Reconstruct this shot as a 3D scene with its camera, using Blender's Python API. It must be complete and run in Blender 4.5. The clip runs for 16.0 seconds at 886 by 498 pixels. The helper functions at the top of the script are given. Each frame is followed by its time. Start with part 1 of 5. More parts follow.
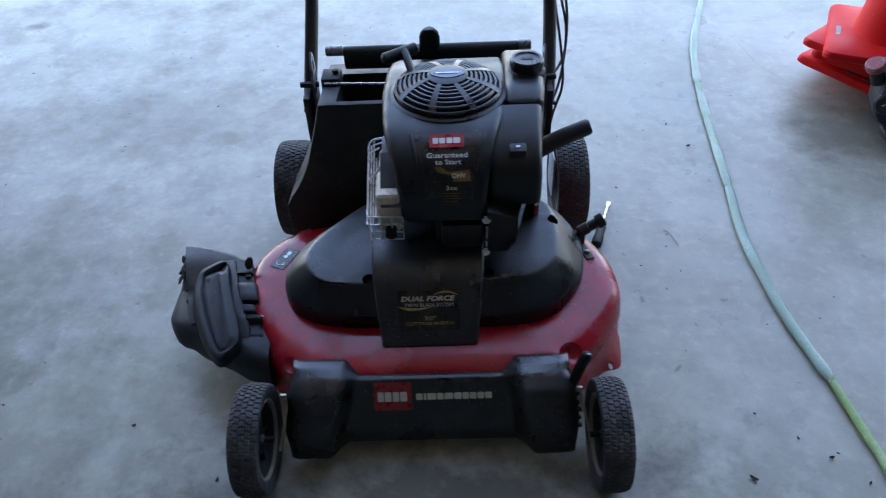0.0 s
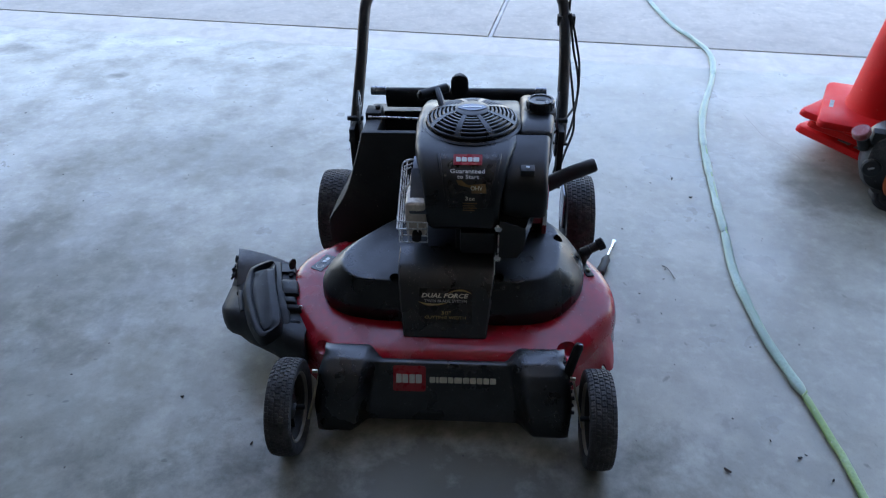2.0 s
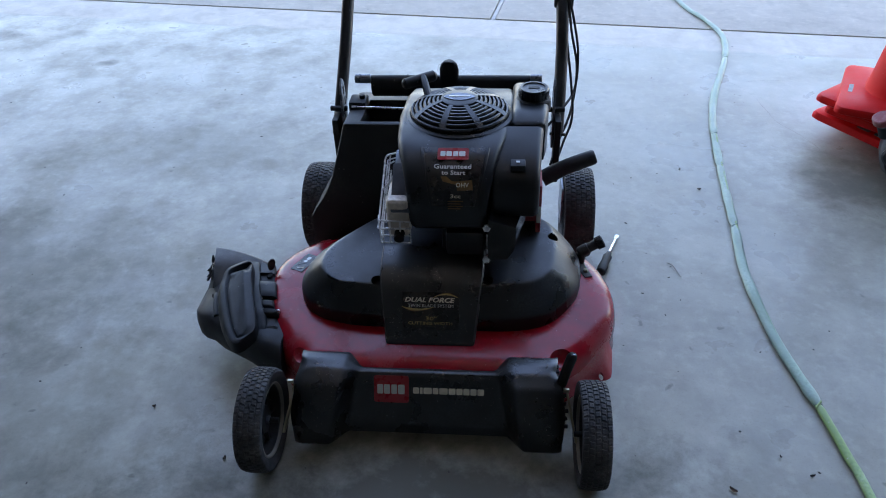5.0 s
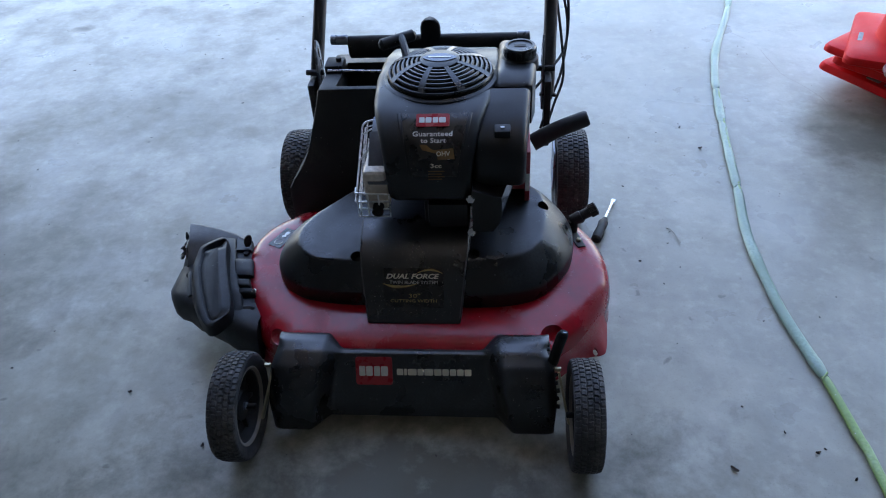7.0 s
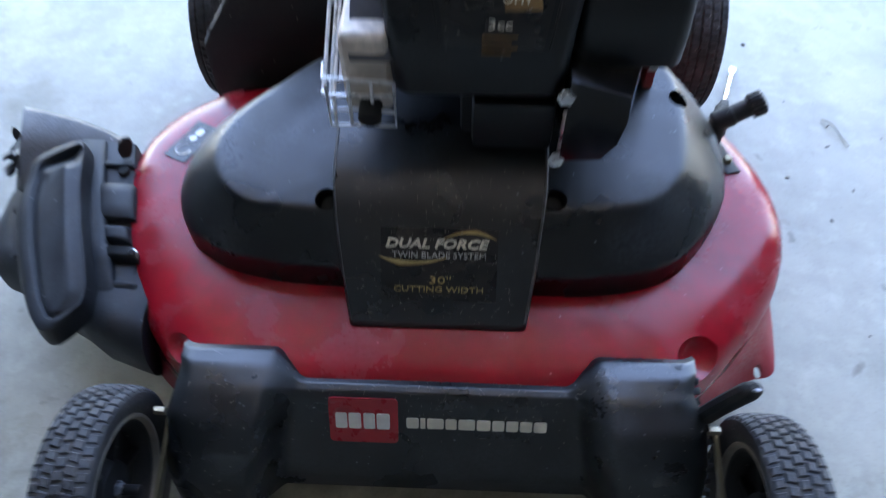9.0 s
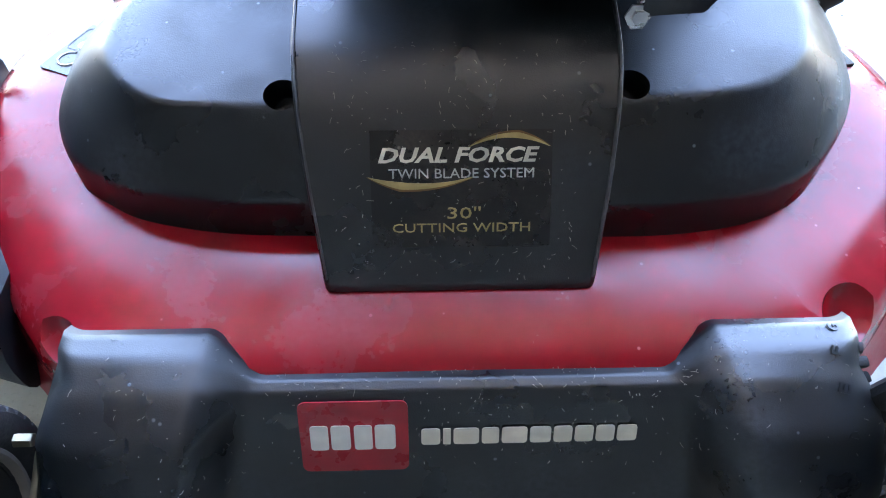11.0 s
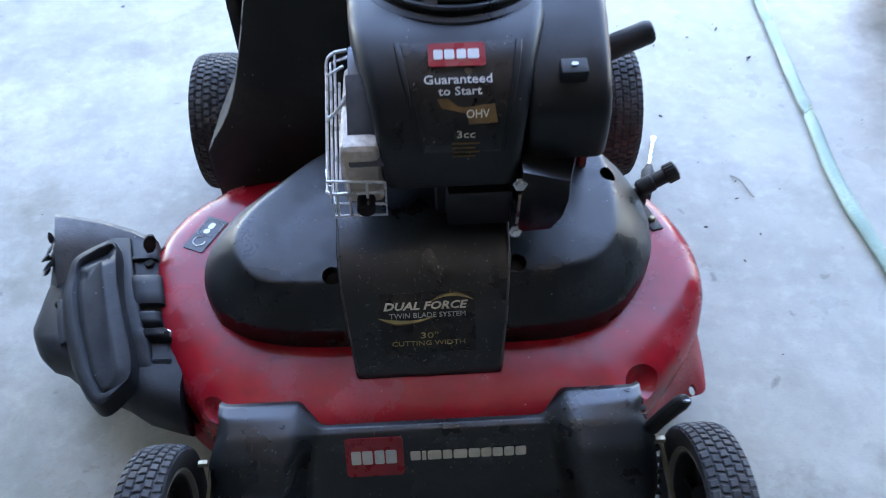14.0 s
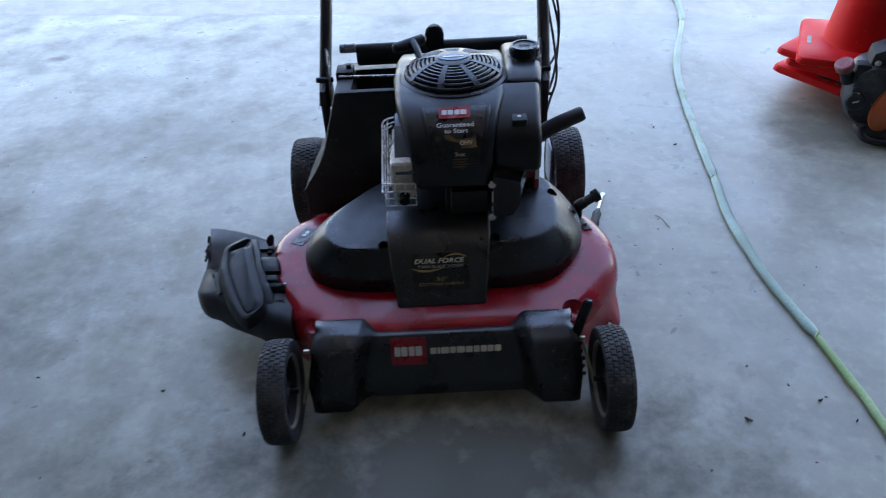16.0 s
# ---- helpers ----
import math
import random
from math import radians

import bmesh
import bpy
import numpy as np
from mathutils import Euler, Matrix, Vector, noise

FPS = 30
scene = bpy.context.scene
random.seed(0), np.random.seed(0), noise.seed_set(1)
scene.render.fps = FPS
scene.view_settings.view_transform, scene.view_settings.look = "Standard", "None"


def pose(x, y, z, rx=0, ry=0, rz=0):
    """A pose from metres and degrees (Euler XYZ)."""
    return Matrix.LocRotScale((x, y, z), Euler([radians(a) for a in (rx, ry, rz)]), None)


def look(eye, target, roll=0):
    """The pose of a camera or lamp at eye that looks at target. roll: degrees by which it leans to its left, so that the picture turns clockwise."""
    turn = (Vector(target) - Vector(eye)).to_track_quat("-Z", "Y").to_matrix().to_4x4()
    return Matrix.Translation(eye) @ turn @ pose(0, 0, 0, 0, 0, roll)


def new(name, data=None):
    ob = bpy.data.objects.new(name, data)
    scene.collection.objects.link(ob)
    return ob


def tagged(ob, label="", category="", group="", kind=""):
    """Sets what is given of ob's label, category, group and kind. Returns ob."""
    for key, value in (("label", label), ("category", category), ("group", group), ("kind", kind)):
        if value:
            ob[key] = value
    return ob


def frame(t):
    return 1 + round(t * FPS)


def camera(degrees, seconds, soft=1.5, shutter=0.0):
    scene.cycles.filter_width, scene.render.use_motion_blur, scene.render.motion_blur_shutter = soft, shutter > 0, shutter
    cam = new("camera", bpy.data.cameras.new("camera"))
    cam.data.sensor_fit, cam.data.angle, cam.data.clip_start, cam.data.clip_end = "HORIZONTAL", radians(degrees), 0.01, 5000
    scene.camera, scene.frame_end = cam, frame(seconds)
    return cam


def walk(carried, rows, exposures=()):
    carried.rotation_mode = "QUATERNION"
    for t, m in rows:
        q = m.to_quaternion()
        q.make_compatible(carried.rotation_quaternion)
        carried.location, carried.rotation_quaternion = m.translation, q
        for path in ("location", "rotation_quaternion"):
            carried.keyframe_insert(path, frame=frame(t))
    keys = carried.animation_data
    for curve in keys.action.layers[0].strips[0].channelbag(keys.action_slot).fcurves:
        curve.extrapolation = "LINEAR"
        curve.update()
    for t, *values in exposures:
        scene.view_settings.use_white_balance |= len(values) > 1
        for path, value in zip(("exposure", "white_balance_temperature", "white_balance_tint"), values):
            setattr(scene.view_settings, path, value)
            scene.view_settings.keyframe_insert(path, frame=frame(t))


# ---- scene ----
cam = camera(62.4, 16.0, soft=1.0, shutter=0.4)
PATH = [
    (0, (0.0570, -0.9826, 1.3136), (0.0267, 0.3462, 0.1290), -2.6),
    (0.5, (0.1976, -1.0618, 1.2763), (0.1006, 0.2937, 0.1264), -4.1),
    (1, (0.2225, -1.1232, 1.2656), (0.1050, 0.2323, 0.1184), -5.3),
    (1.5, (0.1335, -1.2309, 1.3065), (0.0507, 0.1629, 0.2029), -2.7),
    (2, (0.0890, -1.2754, 1.3314), (-0.0125, 0.1744, 0.3044), -1.1),
    (2.5, (0.1584, -1.1810, 1.3047), (-0.0044, 0.2830, 0.3053), -1.2),
    (3, (0.1709, -1.1552, 1.2941), (-0.0018, 0.2866, 0.2652), -2.2),
    (5.5, (0.1415, -1.1525, 1.2887), (0.0107, 0.2661, 0.2216), -2.0),
    (6, (0.1424, -1.1437, 1.2798), (0.0018, 0.2590, 0.1940), -2.3),
    (6.5, (0.1620, -1.1169, 1.2709), (0.0053, 0.2652, 0.1602), -3.2),
    (7, (0.1825, -1.0591, 1.2558), (0.0383, 0.3044, 0.1210), -3.8),
    (7.5, (0.0774, -0.9808, 1.2433), (0.0187, 0.3631, 0.0774), -2.7),
    (8, (0.0071, -0.8571, 1.2086), (0.0169, 0.4263, -0.0249), -2.1),
    (8.2, (0.0200, -0.7810, 1.1680), (-0.0150, 0.6160, -0.2630), -2.6),
    (8.5, (0.0392, -0.6016, 1.0903), (-0.0329, 0.5607, -0.2563), -2.5),
    (9, (0.0294, -0.4130, 0.8695), (-0.0285, 0.6559, -0.5527), -0.8),
    (9.2, (0.0018, -0.3880, 0.7645), (-0.0338, 0.6782, -0.6604), -0.3),
    (11.3, (-0.0276, -0.2999, 0.6070), (0.0231, 0.7974, -0.7930), 1.2),
    (11.5, (-0.0258, -0.3008, 0.6097), (0.0151, 0.7841, -0.8010), 0.7),
    (12, (-0.0249, -0.3070, 0.6141), (0.0062, 0.7725, -0.8010), 0.3),
    (12.5, (-0.0214, -0.3124, 0.6212), (0.0133, 0.7690, -0.7930), 0.4),
    (13, (-0.0196, -0.3284, 0.6978), (0.0071, 0.7547, -0.7156), -0.5),
    (13.5, (-0.0160, -0.3925, 0.8678), (0.0027, 0.7182, -0.5224), -1.4),
    (14, (-0.0036, -0.5206, 1.0173), (0.0481, 0.6568, -0.3168), -0.7),
    (14.5, (0.0018, -0.7013, 1.1410), (0.0605, 0.5563, -0.1175), -0.5),
    (15, (0.0641, -0.9016, 1.1855), (0.0934, 0.4370, 0.0133), -0.3),
    (15.5, (0.0961, -1.0733, 1.2318), (0.0979, 0.3195, 0.1246), -1.9),
    (16, (0.0178, -1.2024, 1.2433), (0.0062, 0.2145, 0.1655), -3.2),
]
EXPOSURE = [(t, stops + 0.12, 6600, 18) for t, stops in ((0, 3.0), (1.0, 2.88), (1.5, 2.92), (2.0, 2.8), (6.0, 2.75), (7.5, 2.95), (8.0, 3.05), (8.5, 3.55), (9.2, 4.2), (11.3, 5.05), (12.5, 5.05), (13.5, 4.4), (14.5, 3.5), (15.5, 2.92), (16, 2.9))]
walk(cam, [(t, look(eye, target, roll)) for t, eye, target, roll in PATH], EXPOSURE)

# ---- light: open sky beyond the garage door, the sun behind the building ----
U = 0.89                       # metres to one unit of the plan below
world = bpy.data.worlds.new("sky")
scene.world = world
world.use_nodes = True
wn = world.node_tree
sky = wn.nodes.new("ShaderNodeTexSky")
sky.sky_type, sky.sun_disc = "NISHITA", False
sky.sun_elevation, sky.sun_rotation = radians(58), radians(188)
sky.air_density, sky.dust_density = 1.2, 1.5
wn.links.new(sky.outputs["Color"], wn.nodes["Background"].inputs["Color"])
wn.nodes["Background"].inputs["Strength"].default_value = 0.15
sun = new("sun", bpy.data.lights.new("sun", "SUN"))
sun.data.energy, sun.data.angle, sun.data.color = 4.0, radians(0.5), (1.0, 0.95, 0.87)
sun.matrix_world = look((-1.27, -9.0, 14.5), (0, 0, 0))


# ---- materials ----
def surface(name, col, rough, metal=0.0, mottle=(6.0, 0.15), grain=(90.0, 0.1), bump=0.0, bump_scale=300.0, dust=None, rough_var=0.1, coat=0.0, spec=0.5, top_light=0.0):
    """A painted, moulded or metal surface: colour varied at two scales, relief, dust in patches and specks, and top
    light painted on upward faces.
    """
    m = bpy.data.materials.new(name)
    m.use_nodes = True
    nt = m.node_tree
    p = nt.nodes["Principled BSDF"]
    tc = nt.nodes.new("ShaderNodeTexCoord")

    def tex(scale, detail=5.0):
        n = nt.nodes.new("ShaderNodeTexNoise")
        n.inputs["Scale"].default_value, n.inputs["Detail"].default_value = scale, detail
        nt.links.new(tc.outputs["Object"], n.inputs["Vector"])
        return n.outputs["Fac"]

    def ramp(fac, lo, hi):
        n = nt.nodes.new("ShaderNodeMapRange")
        n.inputs[1].default_value, n.inputs[2].default_value = lo, hi
        nt.links.new(fac, n.inputs[0])
        return n.outputs[0]

    def mixed(fac, a, b):
        n = nt.nodes.new("ShaderNodeMix")
        n.data_type = "RGBA"
        for socket, value in ((n.inputs[0], fac), (n.inputs[6], a), (n.inputs[7], b)):
            if isinstance(value, (tuple, float, int)):
                socket.default_value = (*value, 1) if isinstance(value, tuple) else value
            else:
                nt.links.new(value, socket)
        return n.outputs[2]

    dark = tuple(c * (1 - mottle[1]) for c in col)
    light = tuple(min(1, c * (1 + mottle[1])) for c in col)
    c = mixed(ramp(tex(mottle[0]), 0.35, 0.65), dark, light)
    c = mixed(ramp(tex(grain[0], 3), 0.3, 0.7), c, tuple(v * (1 - grain[1]) for v in col))
    if dust:
        tone, amount, scale = dust
        patch = ramp(tex(scale, 9), 0.54 - 0.14 * amount, 0.80 - 0.10 * amount)
        fine = ramp(tex(scale * 22, 6), 0.25, 0.70)
        k = nt.nodes.new("ShaderNodeMath")
        k.operation = "MULTIPLY"
        nt.links.new(patch, k.inputs[0])
        nt.links.new(fine, k.inputs[1])
        # Upward faces take more dust tone: light from above put into the colour.
        if top_light:
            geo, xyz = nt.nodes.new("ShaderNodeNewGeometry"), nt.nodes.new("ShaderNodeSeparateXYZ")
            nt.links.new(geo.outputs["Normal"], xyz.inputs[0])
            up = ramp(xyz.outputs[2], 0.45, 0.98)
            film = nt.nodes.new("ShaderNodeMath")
            film.operation, film.inputs[1].default_value = "MULTIPLY_ADD", top_light
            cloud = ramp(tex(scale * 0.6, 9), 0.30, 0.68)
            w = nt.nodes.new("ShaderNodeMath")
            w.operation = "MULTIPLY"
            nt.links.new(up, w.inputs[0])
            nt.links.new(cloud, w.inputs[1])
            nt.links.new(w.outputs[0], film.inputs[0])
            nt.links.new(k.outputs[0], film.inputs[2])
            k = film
        c = mixed(k.outputs[0], c, tone)
        fleck = nt.nodes.new("ShaderNodeTexVoronoi")
        fleck.inputs["Scale"].default_value, fleck.inputs["Randomness"].default_value = 70.0, 1.0
        nt.links.new(tc.outputs["Object"], fleck.inputs["Vector"])
        near = ramp(fleck.outputs["Distance"], 0.11, 0.06)
        some = ramp(tex(31.0, 2), 0.55, 0.60)
        k2 = nt.nodes.new("ShaderNodeMath")
        k2.operation = "MULTIPLY"
        nt.links.new(near, k2.inputs[0])
        nt.links.new(some, k2.inputs[1])
        c = mixed(k2.outputs[0], c, tuple(min(0.6, v * 2.2 + 0.05) for v in tone))
    nt.links.new(c, p.inputs["Base Color"])
    r = nt.nodes.new("ShaderNodeMapRange")
    r.inputs[3].default_value, r.inputs[4].default_value = max(0.02, rough - rough_var), min(1, rough + rough_var)
    r.inputs[1].default_value, r.inputs[2].default_value = 0.34, 0.66
    nt.links.new(tex(mottle[0] * 1.3, 8), r.inputs[0])
    matt = r.outputs[0]
    if dust:
        k3 = nt.nodes.new("ShaderNodeMath")
        k3.operation, k3.inputs[1].default_value = "MULTIPLY_ADD", 0.25
        nt.links.new(k.outputs[0], k3.inputs[0])
        nt.links.new(matt, k3.inputs[2])
        matt = k3.outputs[0]
    nt.links.new(matt, p.inputs["Roughness"])
    p.inputs["Metallic"].default_value = metal
    p.inputs["Specular IOR Level"].default_value = spec
    p.inputs["Coat Weight"].default_value = coat
    p.inputs["Coat Roughness"].default_value = 0.15
    if bump:
        b = nt.nodes.new("ShaderNodeBump")
        b.inputs["Strength"].default_value, b.inputs["Distance"].default_value = bump, 0.002
        nt.links.new(tex(bump_scale, 4), b.inputs["Height"])
        nt.links.new(b.outputs[0], p.inputs["Normal"])
    return m


def concrete(name, light, dark, rough, stain, sheen_var=0.12, bare=None, spots=(), grime=None, gloss=0.36):
    """Trowelled concrete: clouds, scuffs, stains, fine grit and a little relief. bare: a line (a, b, c) past which
    a x + b y > c the sealer is worn off; spots: large stains and painted shade (x, y, radius x, radius y, strength)."""
    m = bpy.data.materials.new(name)
    m.use_nodes = True
    nt = m.node_tree
    p = nt.nodes["Principled BSDF"]
    tc = nt.nodes.new("ShaderNodeTexCoord")

    def tex(scale, detail=6.0, rough_=0.6, warp=0.0, stretch=None):
        n = nt.nodes.new("ShaderNodeTexNoise")
        n.inputs["Scale"].default_value, n.inputs["Detail"].default_value = scale, detail
        n.inputs["Roughness"].default_value, n.inputs["Distortion"].default_value = rough_, warp
        if stretch:
            mp = nt.nodes.new("ShaderNodeMapping")
            mp.inputs["Scale"].default_value, mp.inputs["Rotation"].default_value = stretch[0], (0, 0, stretch[1])
            nt.links.new(tc.outputs["Object"], mp.inputs["Vector"])
            nt.links.new(mp.outputs[0], n.inputs["Vector"])
        else:
            nt.links.new(tc.outputs["Object"], n.inputs["Vector"])
        return n.outputs["Fac"]

    def ramp(fac, lo, hi, a=0.0, b=1.0):
        n = nt.nodes.new("ShaderNodeMapRange")
        for i, v in enumerate((lo, hi, a, b)):
            n.inputs[i + 1].default_value = v
        nt.links.new(fac, n.inputs[0])
        return n.outputs[0]

    def maths(op, a, b=0.0):
        n = nt.nodes.new("ShaderNodeMath")
        n.operation = op
        for socket, value in zip(n.inputs, (a, b)):
            if isinstance(value, (int, float)):
                socket.default_value = value
            else:
                nt.links.new(value, socket)
        return n.outputs[0]

    def mixed(fac, a, b):
        n = nt.nodes.new("ShaderNodeMix")
        n.data_type = "RGBA"
        nt.links.new(fac, n.inputs[0])
        for socket, value in ((n.inputs[6], a), (n.inputs[7], b)):
            if isinstance(value, tuple):
                socket.default_value = (*value, 1)
            else:
                nt.links.new(value, socket)
        return n.outputs[2]

    c = mixed(ramp(tex(2.6, 9, 0.68, 0.1), 0.34, 0.68), dark, light)
    c = mixed(ramp(tex(6.0, 9, 0.68, 0.2, ((1, 0.7, 1), 0.5)), 0.5, 0.74, 0, 0.35), c, tuple(min(1, v * 1.2) for v in light))
    c = mixed(ramp(tex(9, 9, 0.70, 0.15), 0.47, 0.74, 0, 0.45), c, tuple(v * 0.62 for v in dark))
    c = mixed(ramp(tex(0.55, 8, 0.66, 0.2), 0.5, 0.72, 0, stain), c, (0.13, 0.105, 0.08))
    c = mixed(ramp(tex(26, 5, 0.6), 0.52, 0.74, 0, 0.35), c, tuple(min(1, v * 1.3) for v in light))
    c = mixed(ramp(tex(240, 2, 0.5), 0.60, 0.76, 0, 0.3), c, tuple(v * 0.45 for v in dark))
    c = mixed(ramp(tex(23, 3, 0.5, 0.3), 0.70, 0.76, 0, 0.6), c, tuple(v * 0.45 for v in dark))
    r = ramp(tex(3.0, 6, 0.55, 0.3), 0.3, 0.7, rough - sheen_var, rough + sheen_var)
    xyz = nt.nodes.new("ShaderNodeSeparateXYZ")
    nt.links.new(tc.outputs["Object"], xyz.inputs[0])
    x, y = xyz.outputs[0], xyz.outputs[1]
    ragged = tex(7.0, 9, 0.7, 0.1)
    if grime:
        worn = maths("MULTIPLY", ramp(x, grime[0], grime[1], 0.25, 1.0), ramp(tex(6.0, 9, 0.68, 0.1), 0.44, 0.64))
        c = mixed(maths("MULTIPLY", worn, grime[2]), c, (0.110, 0.107, 0.080))
        r = maths("ADD", r, maths("MULTIPLY", worn, 0.12))
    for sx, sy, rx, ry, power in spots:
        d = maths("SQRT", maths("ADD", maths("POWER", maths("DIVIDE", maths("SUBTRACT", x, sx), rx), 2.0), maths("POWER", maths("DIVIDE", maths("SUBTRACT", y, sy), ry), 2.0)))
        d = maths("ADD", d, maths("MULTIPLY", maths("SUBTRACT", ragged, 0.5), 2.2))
        stain_shade = ramp(d, 0.35, 1.15, power, 0.0)
        c = mixed(stain_shade, c, (0.090, 0.084, 0.060))
        r = maths("ADD", r, maths("MULTIPLY", stain_shade, 0.22))
    if bare:
        d = maths("ADD", maths("MULTIPLY", x, bare[0]), maths("MULTIPLY", y, bare[1]))
        d = maths("ADD", maths("SUBTRACT", d, bare[2]), maths("MULTIPLY", maths("SUBTRACT", ragged, 0.5), 0.10))
        k = ramp(d, -0.02, 0.02)
        c = mixed(k, c, mixed(ramp(tex(9, 9, 0.7, 0.6), 0.35, 0.7), (0.50, 0.465, 0.395), (0.66, 0.615, 0.53)))
        r = maths("ADD", r, maths("MULTIPLY", k, 0.35))
    nt.links.new(c, p.inputs["Base Color"])
    nt.links.new(r, p.inputs["Roughness"])
    p.inputs["Specular IOR Level"].default_value = gloss
    b = nt.nodes.new("ShaderNodeBump")
    b.inputs["Strength"].default_value, b.inputs["Distance"].default_value = 0.18, 0.003
    nt.links.new(tex(28, 10, 0.7), b.inputs["Height"])
    nt.links.new(b.outputs[0], p.inputs["Normal"])
    return m


# The spot at (0.02, -0.36) is brown dirt plus the mower's painted shade.
# The spot at (1.36, 1.02) paints the shade of cones and tool.
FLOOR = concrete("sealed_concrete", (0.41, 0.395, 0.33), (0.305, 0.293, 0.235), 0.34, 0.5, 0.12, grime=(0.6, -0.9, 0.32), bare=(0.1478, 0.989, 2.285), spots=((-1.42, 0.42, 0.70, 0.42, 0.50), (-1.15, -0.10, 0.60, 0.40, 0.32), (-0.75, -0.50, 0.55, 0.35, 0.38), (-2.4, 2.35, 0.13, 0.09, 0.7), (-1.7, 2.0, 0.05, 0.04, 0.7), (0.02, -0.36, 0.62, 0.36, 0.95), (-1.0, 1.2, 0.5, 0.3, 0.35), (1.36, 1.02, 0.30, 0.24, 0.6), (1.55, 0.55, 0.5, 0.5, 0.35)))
SILL = surface("pale_strip", (0.62, 0.60, 0.55), 0.8, mottle=(8, 0.15))
APRON = concrete("weathered_concrete", (0.60, 0.555, 0.465), (0.50, 0.465, 0.39), 0.85, 0.15, 0.06)
DIRT = surface("bare_ground", (0.42, 0.39, 0.34), 0.95, mottle=(0.4, 0.3), grain=(8, 0.3))
DARK = surface("joint_filler", (0.04, 0.04, 0.04), 0.9)
WALL = surface("painted_board", (0.05, 0.049, 0.046), 0.8, mottle=(1.5, 0.06))
CEIL = surface("ceiling_board", (0.36, 0.355, 0.345), 0.85, mottle=(1.2, 0.08))

RED = surface("red_paint", (0.31, 0.0035, 0.012), 0.20, mottle=(14, 0.28), grain=(60, 0.08), dust=((0.38, 0.045, 0.064), 0.62, 9.0), rough_var=0.08, spec=0.42, top_light=0.05)
DULLRED = surface("dusty_red_paint", (0.36, 0.03, 0.04), 0.5, mottle=(14, 0.2), dust=((0.38, 0.24, 0.22), 0.7, 14.0))
BLACK = surface("black_plastic", (0.0050, 0.0072, 0.0088), 0.32, mottle=(12, 0.4), bump=0.12, bump_scale=900, dust=((0.050, 0.059, 0.068), 0.42, 9.0), rough_var=0.14, spec=0.5, top_light=0.20)
SATIN = surface("satin_black_plastic", (0.0038, 0.0058, 0.0072), 0.31, mottle=(10, 0.4), bump=0.09, bump_scale=900, dust=((0.038, 0.046, 0.053), 0.30, 10.0), rough_var=0.14, spec=0.70, top_light=0.24)
ENGINE = surface("engine_shroud_plastic", (0.0038, 0.0048, 0.0062), 0.38, mottle=(10, 0.3), bump=0.06, bump_scale=1100, dust=((0.018, 0.021, 0.024), 0.22, 12.0), rough_var=0.12, spec=0.40)
SCREEN = surface("cooling_screen_plastic", (0.016, 0.018, 0.022), 0.36, mottle=(20, 0.3), dust=((0.06, 0.06, 0.06), 0.4, 16.0), spec=0.55)
MATT = surface("matt_black_moulding", (0.0085, 0.0088, 0.0095), 0.62, mottle=(9, 0.3), bump=0.15, bump_scale=700, dust=((0.07, 0.065, 0.055), 0.3, 7.0))
RUBBER = surface("tyre_rubber", (0.040, 0.040, 0.041), 0.68, mottle=(25, 0.35), bump=0.2, bump_scale=500, dust=((0.16, 0.155, 0.145), 0.65, 18.0))
CHUTE = surface("scuffed_grey_plastic", (0.014, 0.016, 0.019), 0.52, mottle=(14, 0.35), bump=0.1, bump_scale=800, dust=((0.048, 0.053, 0.058), 0.45, 14.0), spec=0.35)
RIM = surface("dusty_rim", (0.30, 0.275, 0.23), 0.5, mottle=(30, 0.25), dust=((0.3, 0.26, 0.2), 0.5, 20.0))
ZINC = surface("yellow_zinc", (0.36, 0.32, 0.22), 0.42, metal=0.9, mottle=(40, 0.2))
STEEL = surface("bright_steel", (0.62, 0.62, 0.62), 0.28, metal=1.0, mottle=(50, 0.15))
WIRE = surface("galvanised_wire", (0.70, 0.71, 0.72), 0.32, metal=0.35, mottle=(60, 0.15))
GREYMETAL = surface("grey_plate", (0.20, 0.22, 0.25), 0.34, metal=0.5, mottle=(30, 0.2))
FLAP = surface("dusty_grey_rubber", (0.062, 0.060, 0.058), 0.5, mottle=(22, 0.4), bump=0.25, bump_scale=300, dust=((0.10, 0.098, 0.095), 0.5, 18.0))
BROWN = surface("rusty_spring", (0.030, 0.020, 0.019), 0.6, mottle=(40, 0.4), bump=0.2, bump_scale=400)
RUST = surface("muffler_metal", (0.60, 0.53, 0.45), 0.5, metal=0.1, mottle=(22, 0.3), grain=(120, 0.2))
TUBE = surface("black_powder_coat", (0.016, 0.016, 0.017), 0.4, mottle=(20, 0.3), dust=((0.09, 0.085, 0.08), 0.3, 15.0))
GLOSS = surface("glossy_black_sheet", (0.008, 0.008, 0.009), 0.13, mottle=(20, 0.3), rough_var=0.06, spec=0.9)
SLATE = surface("slate_steel", (0.085, 0.100, 0.125), 0.42, metal=0.3, mottle=(20, 0.3), grain=(120, 0.15))
# Near black that puts the shade inside hollows into the colour.
HOLE = surface("shade_black", (0.004, 0.004, 0.004), 0.8)
BADGE = surface("red_badge", (0.36, 0.014, 0.025), 0.3, mottle=(40, 0.06))
DECAL = surface("black_decal_film", (0.007, 0.0065, 0.0065), 0.28, mottle=(20, 0.3), dust=((0.05, 0.04, 0.03), 0.35, 16.0), spec=0.5)
WHITE = surface("white_print", (0.75, 0.75, 0.73), 0.45, mottle=(60, 0.08))
GOLD = surface("gold_print", (0.46, 0.36, 0.15), 0.4, metal=0.3, mottle=(70, 0.3))
